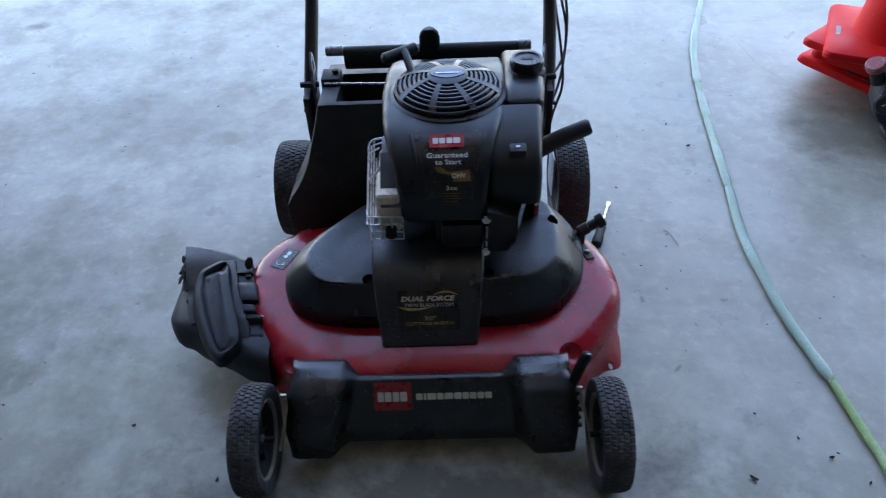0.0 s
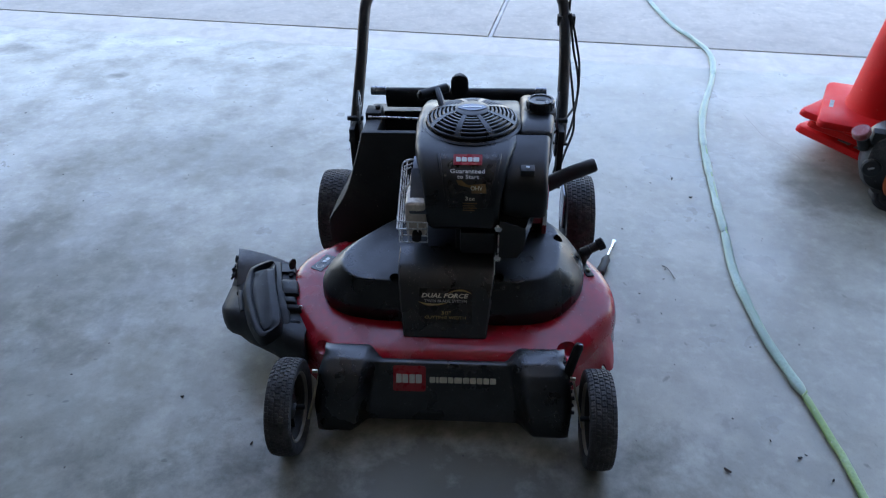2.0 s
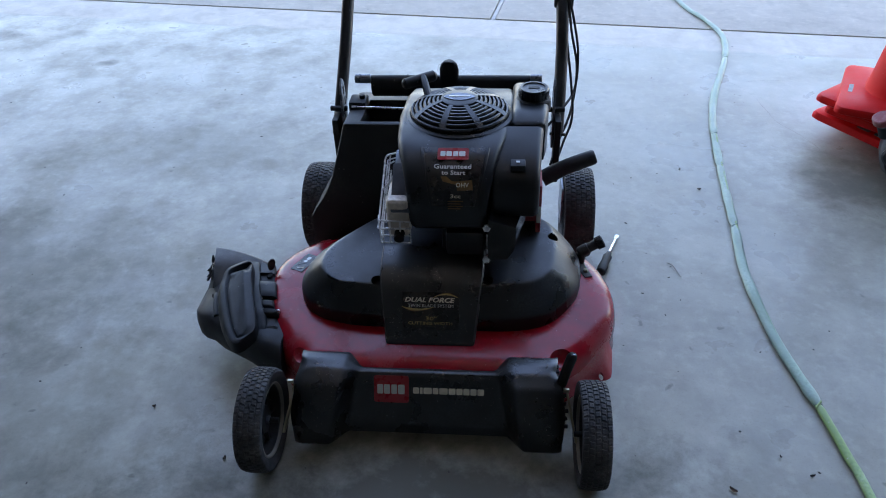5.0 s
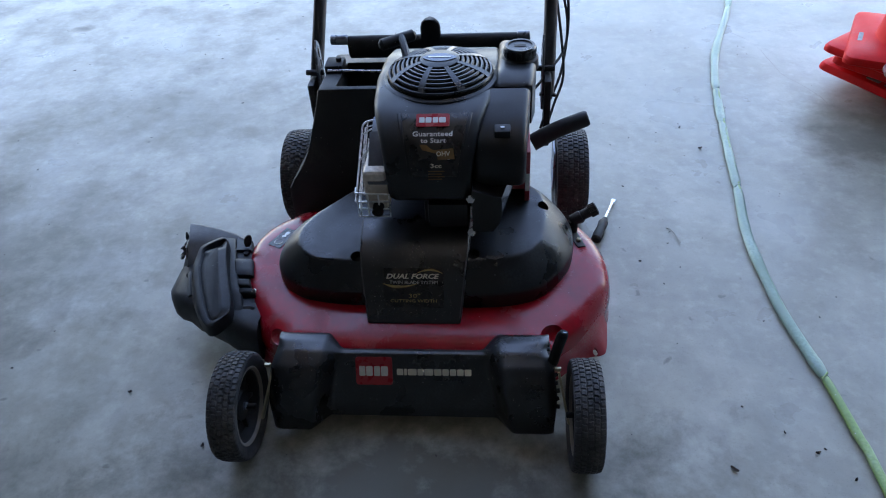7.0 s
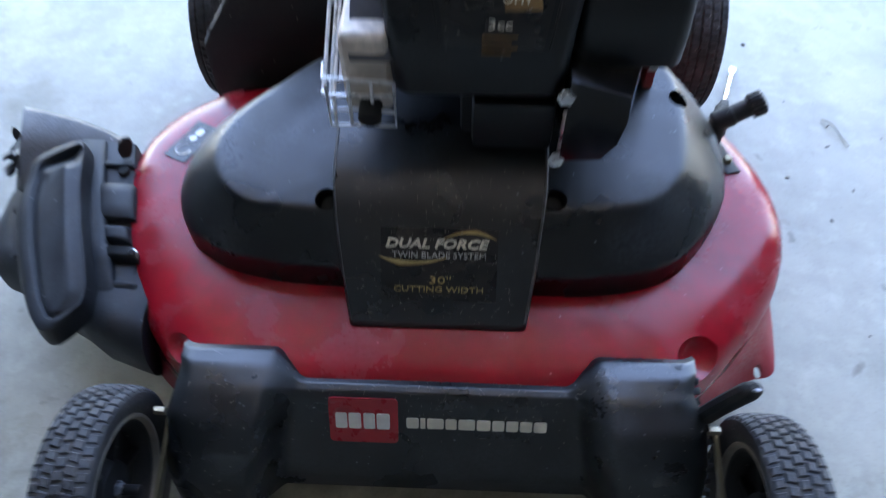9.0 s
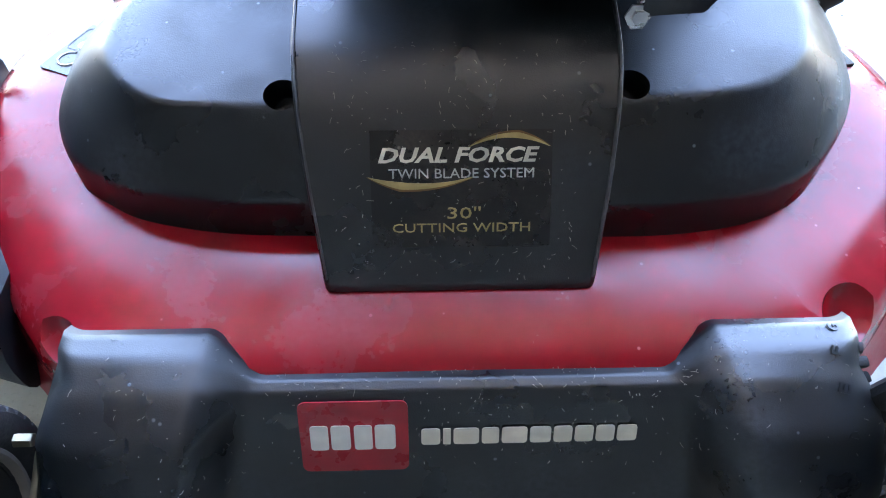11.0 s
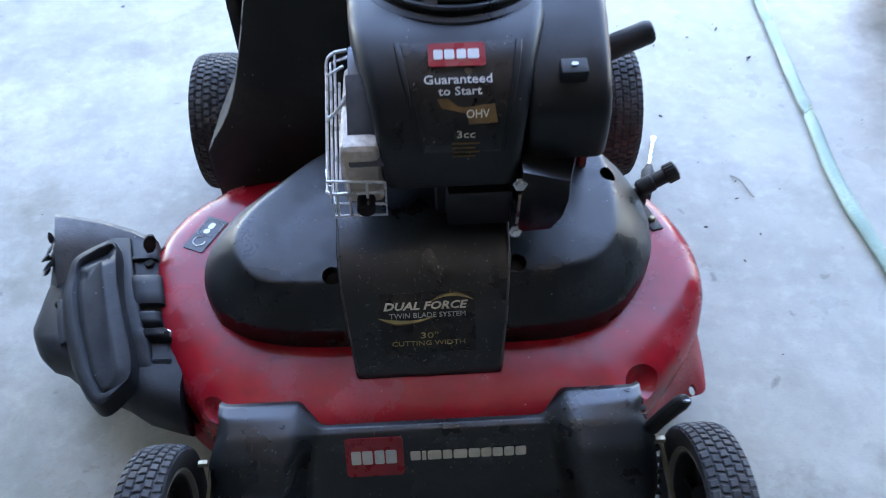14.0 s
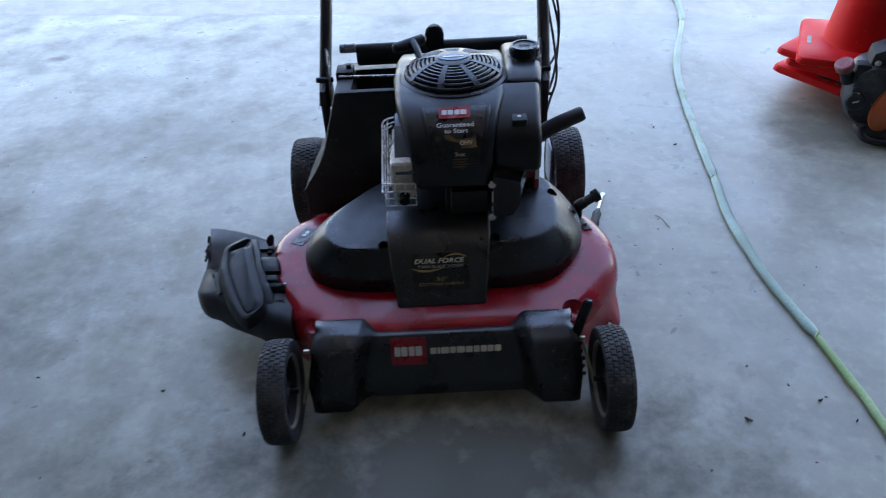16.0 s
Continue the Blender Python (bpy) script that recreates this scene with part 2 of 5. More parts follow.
WEAR_GLINT = surface("plastic_edge_wear_glint", (0.085, 0.088, 0.092), 0.42, mottle=(60, 0.4), grain=(200, 0.4))
CREAM = surface("pale_gold_print", (0.72, 0.69, 0.58), 0.4, mottle=(70, 0.12))
SILVER = surface("silver_print", (0.55, 0.55, 0.54), 0.4, metal=0.3, mottle=(60, 0.1))
BLUE = surface("blue_badge", (0.10, 0.14, 0.24), 0.35, mottle=(60, 0.2))
PALE = surface("pale_straw", (0.34, 0.32, 0.27), 0.8)
AMBER = surface("amber_print", (0.16, 0.085, 0.02), 0.45, mottle=(60, 0.5))


# ---- building helpers (plan units; part() turns them into metres) ----
def link_mesh(name, bm, mat, parent, sharp=35):
    bm.normal_update()
    bmesh.ops.scale(bm, vec=(U, U, U), verts=bm.verts)
    me = bpy.data.meshes.new(name)
    bm.to_mesh(me)
    bm.free()
    me.materials.append(mat)
    me.shade_smooth()
    me.set_sharp_from_angle(angle=radians(sharp))
    ob = new(name, me)
    ob.parent = parent
    return ob


def part(name, bm, mat, parent, label="", sharp=35):
    return tagged(link_mesh(name, bm, mat, parent, sharp), label)


def thing(name, label, category, group="", at=(0, 0, 0)):
    ob = new(name)
    ob.empty_display_size = 0.05
    ob.location = [v * U for v in at]
    return tagged(ob, label, category, group)


def structure(name, bm, mat, label="", sharp=35):
    return tagged(link_mesh(name, bm, mat, None, sharp), label, kind="structure")


def loft(rings, bm=None, closed=True, caps=True):
    """Skin rings of equal length, one after the other."""
    bm = bm or bmesh.new()
    rows = [[bm.verts.new(p) for p in ring] for ring in rings]
    n = len(rows[0])
    for a, b in zip(rows, rows[1:]):
        for i in range(n if closed else n - 1):
            j = (i + 1) % n
            bm.faces.new((a[i], a[j], b[j], b[i]))
    if caps:
        bm.faces.new(rows[0][::-1])
        bm.faces.new(rows[-1])
    bmesh.ops.recalc_face_normals(bm, faces=bm.faces)
    return bm


def box(x0, x1, y0, y1, z0, z1, bevel=0.0, bm=None, m=None, seg=2):
    bm = bm or bmesh.new()
    made = bmesh.ops.create_cube(bm, size=1.0)["verts"]
    bmesh.ops.scale(bm, vec=(x1 - x0, y1 - y0, z1 - z0), verts=made)
    bmesh.ops.translate(bm, vec=((x0 + x1) / 2, (y0 + y1) / 2, (z0 + z1) / 2), verts=made)
    if bevel:
        edges = list({e for v in made for e in v.link_edges})
        r = bmesh.ops.bevel(bm, geom=edges, offset=bevel, segments=seg, affect="EDGES", profile=0.6)
        made = list({v for f in r["faces"] for v in f.verts} | {v for v in made if v.is_valid})
    if m is not None:
        bmesh.ops.transform(bm, matrix=m, verts=made)
    return bm


def frame_at(origin, xdir, ydir):
    """The turn and place of a flat thing whose own x and y lie along xdir and ydir."""
    x = Vector(xdir).normalized()
    z = x.cross(Vector(ydir)).normalized()
    y = z.cross(x)
    m = Matrix((x, y, z)).transposed().to_4x4()
    m.translation = origin
    return m


def along(a, b):
    """The turn that lays the z axis from a towards b, at a."""
    m = (Vector(b) - Vector(a)).to_track_quat("Z", "Y").to_matrix().to_4x4()
    m.translation = a
    return m


def turned(profile, m=None, seg=32, bm=None, caps=True):
    """A body of revolution: (radius, height) pairs turned about z."""
    bm = bm or bmesh.new()
    m = m or Matrix()
    rings = [[m @ Vector((max(r, 1e-4) * math.cos(2 * math.pi * i / seg), max(r, 1e-4) * math.sin(2 * math.pi * i / seg), h)) for i in range(seg)] for r, h in profile]
    return loft(rings, bm, True, caps)


def rod(a, b, r, seg=12, bm=None, bevel=0.15):
    h = (Vector(b) - Vector(a)).length
    e = r * bevel
    return turned([(r - e, 0), (r, e), (r, h - e), (r - e, h)], along(a, b), seg, bm)


def smooth_path(points, steps=6, closed=False):
    """A curve through points."""
    p = [Vector(q) for q in points]
    n = len(p)
    out = []
    for i in range(n if closed else n - 1):
        if closed:
            a, b, c, d = p[i - 1], p[i], p[(i + 1) % n], p[(i + 2) % n]
        else:
            a, b, c, d = p[max(i - 1, 0)], p[i], p[i + 1], p[min(i + 2, n - 1)]
        for k in range(steps):
            t = k / steps
            out.append(0.5 * ((2 * b) + (c - a) * t + (2 * a - 5 * b + 4 * c - d) * t * t + (3 * b - a - 3 * c + d) * t ** 3))
    if not closed:
        out.append(p[-1])
    return out


def tube(points, r, seg=8, closed=False, bm=None, flat=1.0, up=(0, 0, 1)):
    """A round (or flattened) bar along points; r may be a number or one for each point."""
    p = [Vector(q) for q in points]
    n = len(p)
    rings = []
    for i in range(n):
        t = (p[(i + 1) % n] - p[i - 1]) if closed else (p[min(i + 1, n - 1)] - p[max(i - 1, 0)])
        t.normalize()
        s = t.cross(Vector(up))
        if s.length < 1e-3:
            s = t.cross(Vector((0, 1, 0)))
        s.normalize()
        w = s.cross(t)
        q = r[i] if isinstance(r, (list, tuple)) else r
        rings.append([p[i] + s * q * math.cos(2 * math.pi * k / seg) + w * q * flat * math.sin(2 * math.pi * k / seg) for k in range(seg)])
    if closed:
        rings.append(rings[0])
        bm = loft(rings, bm, True, False)
        bmesh.ops.remove_doubles(bm, verts=bm.verts, dist=1e-5)
        return bm
    return loft(rings, bm)


def strip(path, widths, depth, r=0.01, n=4):
    """A moulded cover: a profile of (y, z) points carried across from x0 to x1, its sides rounded by r and turned in by depth."""
    rings = []
    k = len(path)
    for i, (y, z) in enumerate(path):
        ya, za = path[max(i - 1, 0)]
        yb, zb = path[min(i + 1, k - 1)]
        ty, tz = yb - ya, zb - za
        q = math.hypot(ty, tz)
        ny, nz = -tz / q, ty / q
        x0, x1 = widths[i] if isinstance(widths, list) else widths
        row = [(x0, -depth)]
        for j in range(n + 1):
            a = math.pi / 2 * j / n
            row.append((x0 + r * (1 - math.cos(a)), -r * (1 - math.sin(a))))
        row += [((x0 * (4 - j) + x1 * j) / 4, 0.0) for j in (1, 2, 3)]
        for j in range(n, -1, -1):
            a = math.pi / 2 * j / n
            row.append((x1 - r * (1 - math.cos(a)), -r * (1 - math.sin(a))))
        row.append((x1, -depth))
        rings.append([(x, y + ny * d, z + nz * d) for x, d in row])
    return loft(rings)


def prism(outline, m, depth, bevel=0.0):
    """A plate: an outline in its own plane, extruded by depth along its own z, then laid at m."""
    bm = bmesh.new()
    a = [bm.verts.new((x, y, 0)) for x, y in outline]
    b = [bm.verts.new((x, y, depth)) for x, y in outline]
    n = len(a)
    bm.faces.new(a[::-1])
    bm.faces.new(b)
    for i in range(n):
        bm.faces.new((a[i], a[(i + 1) % n], b[(i + 1) % n], b[i]))
    bmesh.ops.recalc_face_normals(bm, faces=bm.faces)
    if bevel:
        bmesh.ops.bevel(bm, geom=bm.edges[:], offset=bevel, segments=2, affect="EDGES", profile=0.6, clamp_overlap=True)
    bmesh.ops.transform(bm, matrix=m, verts=bm.verts)
    return bm


def rounded(w, h, r, n=4):
    pts = []
    for cx, cy, a0 in ((w / 2 - r, h / 2 - r, 0), (-w / 2 + r, h / 2 - r, 90), (-w / 2 + r, -h / 2 + r, 180), (w / 2 - r, -h / 2 + r, 270)):
        pts += [(cx + r * math.cos(radians(a0 + 90 * i / n)), cy + r * math.sin(radians(a0 + 90 * i / n))) for i in range(n + 1)]
    return pts


def lettering(body, height, width, m, thick=0.0008, shear=0.0, bold=0.012):
    """Raised letters, fitted to a width and a cap height, centred at m."""
    cu = bpy.data.curves.new("text", "FONT")
    cu.body, cu.align_x, cu.align_y, cu.size, cu.resolution_u, cu.shear, cu.offset = body, "CENTER", "CENTER", 1.0, 2, shear, bold
    ob = bpy.data.objects.new("text", cu)
    scene.collection.objects.link(ob)
    bpy.context.view_layer.update()
    me = bpy.data.meshes.new_from_object(ob.evaluated_get(bpy.context.evaluated_depsgraph_get()))
    bm = bmesh.new()
    bm.from_mesh(me)
    bpy.data.objects.remove(ob)
    bpy.data.curves.remove(cu)
    bpy.data.meshes.remove(me)
    xs, ys = [v.co.x for v in bm.verts], [v.co.y for v in bm.verts]
    mx, my = (min(xs) + max(xs)) / 2, (min(ys) + max(ys)) / 2
    sx, sy = width / (max(xs) - min(xs)), height / (max(ys) - min(ys))
    for v in bm.verts:
        v.co = ((v.co.x - mx) * sx, (v.co.y - my) * sy, thick)
    r = bmesh.ops.extrude_face_region(bm, geom=bm.faces[:])
    bmesh.ops.translate(bm, vec=(0, 0, -thick), verts=[g for g in r["geom"] if isinstance(g, bmesh.types.BMVert)])
    bmesh.ops.recalc_face_normals(bm, faces=bm.faces)
    bmesh.ops.transform(bm, matrix=m, verts=bm.verts)
    return bm


def bars(spans, height, m, thick=0.0008, slant=0.0):
    """Plain blocks side by side, each a span (x0, x1) of one height."""
    bm = bmesh.new()
    for x0, x1 in spans:
        q = prism([(x0 - slant, -height / 2), (x1 - slant, -height / 2), (x1 + slant, height / 2), (x0 + slant, height / 2)], m, thick)
        me = bpy.data.meshes.new("tmp")
        q.to_mesh(me)
        q.free()
        bm.from_mesh(me)
        bpy.data.meshes.remove(me)
    return bm


def block(x0, x1, height, m, thick=0.0008):
    """A plain block with softened corners."""
    w = x1 - x0
    return prism([(x + (x0 + x1) / 2, y) for x, y in rounded(w, height, min(w, height) * 0.16, 2)], m, thick)


def merged(*bms):
    bm = bmesh.new()
    for q in bms:
        me = bpy.data.meshes.new("tmp")
        q.to_mesh(me)
        q.free()
        bm.from_mesh(me)
        bpy.data.meshes.remove(me)
    return bm


def cut(bm, cutters):
    """Take the cutters' bodies out of a body."""
    obs = []
    for name, q in (("body", bm), ("tool", cutters)):
        me = bpy.data.meshes.new(name)
        q.to_mesh(me)
        q.free()
        obs.append(new(name, me))
    mod = obs[0].modifiers.new("cut", "BOOLEAN")
    mod.operation, mod.object, mod.solver = "DIFFERENCE", obs[1], "EXACT"
    bpy.context.view_layer.update()
    me = bpy.data.meshes.new_from_object(obs[0].evaluated_get(bpy.context.evaluated_depsgraph_get()))
    out = bmesh.new()
    out.from_mesh(me)
    for o in obs:
        data = o.data
        bpy.data.objects.remove(o)
        bpy.data.meshes.remove(data)
    bpy.data.meshes.remove(me)
    return out


# ---- the garage: slab, driveway, ground, walls with wide doorways, ceiling ----
GARAGE = Matrix.Translation((0, 2.917, 0)) @ Matrix.Rotation(radians(-8.5), 4, "Z")   # x along the door, y outwards


def slab(name, x0, x1, y0, y1, z0, z1, mat, label, bevel=0.0):
    return structure(name, box(x0, x1, y0, y1, z0, z1, bevel, m=GARAGE), mat, label)


def gridded(x0, x1, y0, y1, nx, ny, z, depth, wave=0.0):
    """A slab with enough points for a slightly uneven top."""
    bm = bmesh.new()
    rows = [[bm.verts.new((x0 + (x1 - x0) * i / nx, y0 + (y1 - y0) * j / ny, z + wave * noise.noise(Vector((i * 0.7, j * 0.7, 3.1))))) for i in range(nx + 1)] for j in range(ny + 1)]
    for a, b in zip(rows, rows[1:]):
        for i in range(nx):
            bm.faces.new((a[i], a[i + 1], b[i + 1], b[i]))
    r = bmesh.ops.extrude_face_region(bm, geom=bm.faces[:])
    low = [g for g in r["geom"] if isinstance(g, bmesh.types.BMVert)]
    for v in low:
        v.co.z = z - depth
    bmesh.ops.recalc_face_normals(bm, faces=bm.faces)
    bmesh.ops.transform(bm, matrix=GARAGE, verts=bm.verts)
    return bm


structure("floor", gridded(-6.0, 7.0, -11.0, -0.018, 6, 6, 0.0, 0.12), FLOOR, "smooth sealed grey concrete floor with stains, scuffs and painted shade")
slab("apron_1", -6.0, 0.0865, 0.016, 9.0, -0.14, -0.004, APRON, "weathered grey concrete driveway slab", 0.004)
slab("apron_2", 0.1205, 7.0, 0.016, 9.0, -0.14, -0.004, APRON, "weathered grey concrete driveway slab", 0.004)
slab("joint_strip", 0.0925, 0.1145, 0.016, 9.0, -0.14, -0.010, SILL, "pale expansion strip set between two driveway slabs", 0.002)
slab("joint_bed", -6.0, 7.0, -0.0178, 0.0158, -0.14, -0.035, DARK, "dark open joint between floor and driveway")
bm = bmesh.new()
bmesh.ops.create_circle(bm, cap_ends=True, radius=900, segments=48)
bmesh.ops.translate(bm, vec=(0, 0, -0.15), verts=bm.verts)
structure("ground", bm, DIRT, "dry open ground round the driveway")
# tall walls round a wide, high door opening
for name, x in (("wall_west", -5.65), ("wall_east", 5.5)):
    slab(name, x, x + 0.15, -8.0, 0.1, 0, 8.4, WALL, "plain painted garage side wall")
slab("wall_south", -5.65, 5.65, -8.15, -8.0, 0, 8.4, WALL, "plain painted garage back wall")
slab("wall_north_1", -5.5, -5.2, -0.1, 0.1, 0, 8.4, WALL, "plain wall beside the garage door opening")
slab("wall_north_2", 5.2, 5.5, -0.1, 0.1, 0, 8.4, WALL, "plain wall beside the garage door opening")
slab("wall_north_3", -5.2, 5.2, -0.1, 0.1, 8.0, 8.4, WALL, "plain header over the garage door opening")
slab("ceiling", -5.8, 5.8, -8.3, 0.12, 8.4, 8.52, CEIL, "pale board ceiling")


# ---- the lawn mower ----
mower = thing("lawn_mower", "red and black walk-behind lawn mower on a concrete floor", "lawn mower")


def deck_outline(n=112):
    right = [(0.0, -0.080), (0.14, -0.081), (0.24, -0.080), (0.30, -0.072), (0.337, -0.042), (0.377, -0.002), (0.420, 0.050), (0.454, 0.108), (0.473, 0.170), (0.470, 0.245), (0.450, 0.315), (0.415, 0.375), (0.370, 0.420), (0.30, 0.455), (0.15, 0.470), (0.0, 0.472)]
    left = [(-0.15, 0.470), (-0.33, 0.447), (-0.391, 0.410), (-0.424, 0.380), (-0.450, 0.342), (-0.466, 0.300), (-0.470, 0.245), (-0.463, 0.170), (-0.444, 0.105), (-0.411, 0.050), (-0.375, -0.002), (-0.333, -0.045), (-0.295, -0.072), (-0.24, -0.080), (-0.14, -0.081)]
    p = smooth_path([(x, y, 0) for x, y in right + left], 8, True)
    return p


def deck_rings():
    p = deck_outline()
    n = len(p)
    rings = []
    for inset, drop in ((-0.004, None), (0.000, 0.118), (-0.001, 0.075), (0.003, 0.046), (0.010, 0.026), (0.022, 0.012), (0.040, 0.005), (0.062, 0.002), (0.085, 0.0)):
        ring = []
        for i, q in enumerate(p):
            t = (p[(i + 1) % n] - p[i - 1]).normalized()
            inward = Vector((-t.y, t.x, 0))
            v = q + inward * inset
            top = 0.192 + 0.09 * min(0.25, max(0, v.y + 0.02))
            zz = 0.062 if drop is None else top - drop
            ring.append((v.x, v.y, zz))
        rings.append(ring)
    for k in (0.3, 0.6, 0.95):
        rings.append([Vector(q).lerp(Vector((0, 0.20, 0.212)), k) for q in ring])
    return rings


def ball(x, y, z, r):
    bm = bmesh.new()
    bmesh.ops.create_uvsphere(bm, u_segments=40, v_segments=20, radius=r)
    bmesh.ops.translate(bm, vec=(x, y, z), verts=bm.verts)
    return bm


scoops = merged(ball(-0.332, -0.040, 0.192, 0.031), ball(0.326, -0.030, 0.197, 0.036))
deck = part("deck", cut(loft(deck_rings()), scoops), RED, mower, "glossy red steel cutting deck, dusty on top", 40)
SKIRT_TOP = [(0.295, -0.068, 0.143), (0.336, -0.036, 0.145), (0.372, 0.004, 0.147), (0.412, 0.050, 0.150), (0.430, 0.076, 0.153), (0.445, 0.106, 0.156)]
SKIRT_LOW = [(0.316, -0.078, 0.090), (0.368, -0.038, 0.084), (0.408, -0.004, 0.088), (0.444, 0.008, 0.086), (0.455, 0.030, 0.088), (0.462, 0.098, 0.098)]
for side, name in ((1, "side_skirt"), (-1, "side_skirt")):
    a = smooth_path(SKIRT_TOP, 6)
    b = smooth_path(SKIRT_LOW, 6)
    rings = []
    for u, v in zip(a, b):
        row = [u.lerp(v, k / 4) + Vector((0, 0, -0.006 * math.sin(math.pi * k / 4))) for k in range(5)]
        row += [q + Vector((-0.002, 0.002, -0.004)) for q in row[::-1]]
        rings.append([(q.x * side * (1 if side > 0 else 0.97), q.y, q.z) for q in row])
    plate = loft(rings)
    if side > 0:
        plate = cut(plate, rod((0.424, 0.008, 0.05), (0.428, 0.012, 0.16), 0.0065))
    part(name, plate, DULLRED, mower, "dusty red steel skirt plate" + (" with a bolt hole" if side > 0 else ""))

# belt cover: two rounded shoulders on the deck
FOOT = [(-0.352, 0.165), (-0.331, 0.116), (-0.303, 0.093), (-0.266, 0.074), (-0.197, 0.060), (-0.12, 0.056), (0, 0.053), (0.125, 0.051), (0.192, 0.053), (0.25, 0.063), (0.295, 0.083), (0.328, 0.115), (0.356, 0.154), (0.374, 0.196), (0.382, 0.25), (0.378, 0.31), (0.350, 0.365), (0.26, 0.42), (0.08, 0.45), (-0.10, 0.43), (-0.20, 0.385), (-0.275, 0.330), (-0.325, 0.28), (-0.352, 0.225)]
CROWN = [(-0.287, 0.175), (-0.277, 0.142), (-0.256, 0.118), (-0.226, 0.105), (-0.178, 0.102), (-0.12, 0.101), (0, 0.103), (0.124, 0.106), (0.182, 0.109), (0.228, 0.115), (0.260, 0.128), (0.281, 0.148), (0.294, 0.172), (0.301, 0.205), (0.305, 0.25), (0.303, 0.30), (0.288, 0.345), (0.22, 0.385), (0.06, 0.41), (-0.08, 0.395), (-0.165, 0.350), (-0.215, 0.302), (-0.258, 0.256), (-0.283, 0.213)]
foot = smooth_path([(x, y, 0) for x, y in FOOT], 6, True)
crown = smooth_path([(x, y, 0) for x, y in CROWN], 6, True)
rings = []
for f, z in ((-0.01, 0.180), (0.0, 0.232), (0.008, 0.2375), (0.03, 0.2420), (0.08, 0.2460), (0.2, 0.2545), (0.4, 0.2680), (0.6, 0.2810), (0.80, 0.2940), (0.88, 0.2990), (0.94, 0.3022), (1.0, 0.3042), (1.10, 0.3052)):
    ring = []
    for u, v in zip(foot, crown):
        q = u.lerp(v, f)
        side = min(1, max(0, (u.y - 0.09) / 0.08))
        bulge = side * (0.050 if u.x < 0 else 0.030) * f * max(0, 1 - f) ** 1.6
        k = max(0, (z - 0.23) / 0.075)
        ring.append((q.x, q.y, z + bulge + k * 0.12 * max(0, q.y - 0.11)))
    rings.append(ring)
centre = Vector((0.02, 0.24, 0.325))
for k in (0.2, 0.45, 0.7, 0.97):
    rings.append([Vector(q).lerp(centre, k) for q in ring])
holes = merged(*[rod(a, b, 0.0145, 24) for a, b in (((-0.139, 0.128, 0.272), (-0.139, 0.085, 0.36)), ((0.138, 0.136, 0.272), (0.138, 0.093, 0.36)), ((0.292, 0.290, 0.27), (0.322, 0.282, 0.38)))])
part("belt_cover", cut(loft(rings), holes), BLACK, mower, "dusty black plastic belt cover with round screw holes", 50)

# the column in front of the engine, with its printed panel
COLUMN = [(0.010, 0.180), (0.002, 0.186), (0.0005, 0.197), (0.0050, 0.205), (0.0225, 0.230), (0.042, 0.259), (0.062, 0.284), (0.086, 0.309), (0.110, 0.326), (0.140, 0.338), (0.20, 0.348)]
WIDTH = [(-0.109 - 0.15 * max(0, z - 0.19), 0.108 + 0.14 * max(0, z - 0.19)) for y, z in COLUMN]
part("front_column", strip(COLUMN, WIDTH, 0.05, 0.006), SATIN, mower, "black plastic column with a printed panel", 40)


# Pale strips: wear on the left edge, the right chamfer's sky glint as colour.
for side in (0, 1):
    line = []
    for (y, z), w in list(zip(COLUMN, WIDTH))[3:]:
        line.append((w[side] + (0.0035 if side == 0 else -0.0035), y + 0.0005, z - 0.0005))
    part("edge_wear_glint", tube(smooth_path(line, 3), 0.0012 if side == 0 else 0.0019, 6), WEAR_GLINT, mower, "pale edge of the column, worn on the left, painted glint on the right")


def on_profile(path, s):
    """The place and upward direction at the length s along a (y, z) profile."""
    for (ya, za), (yb, zb) in zip(path, path[1:]):
        d = math.hypot(yb - ya, zb - za)
        if s <= d or (yb, zb) == path[-1]:
            return Vector((0, ya + (yb - ya) * s / d, za + (zb - za) * s / d)), Vector((0, yb - ya, zb - za)) / d
        s -= d


def column_face(x, s, lift=0.0012):
    o, t = on_profile(COLUMN, s + 0.0288)
    o2, t2 = on_profile(COLUMN, s + 0.0368)
    m = frame_at((x, o.y, o.z), (1, 0, 0), t + t2)
    return m @ Matrix.Translation((0, 0, lift))


sheet = []
for i in range(15):
    a, b = column_face(-0.070, 0.028 + 0.092 * i / 14, 0.0003), column_face(0.070, 0.028 + 0.092 * i / 14, 0.0003)
    up = (a.to_3x3() @ Vector((0, 0, 1))) * 0.0005
    sheet.append([a.translation - up, b.translation - up, b.translation + up, a.translation + up])
part("printed_sticker", loft(sheet), DECAL, mower, "dark glossy sticker with printed words")
part("title_lettering", lettering("DUAL FORCE", 0.0120, 0.124, column_face(-0.002, 0.101), shear=0.25, bold=0.03), CREAM, mower, "pale gold printed words")
part("subtitle_lettering", lettering("TWIN BLADE SYSTEM", 0.0075, 0.112, column_face(0.0, 0.087), bold=0.0), SILVER, mower, "silver printed words")
part("width_number", lettering('30"', 0.0095, 0.026, column_face(0.002, 0.056), bold=0.0), GOLD, mower, "gold printed number")
part("width_lettering", lettering("CUTTING WIDTH", 0.0072, 0.108, column_face(0.0, 0.044), bold=0.0), GOLD, mower, "gold printed words")


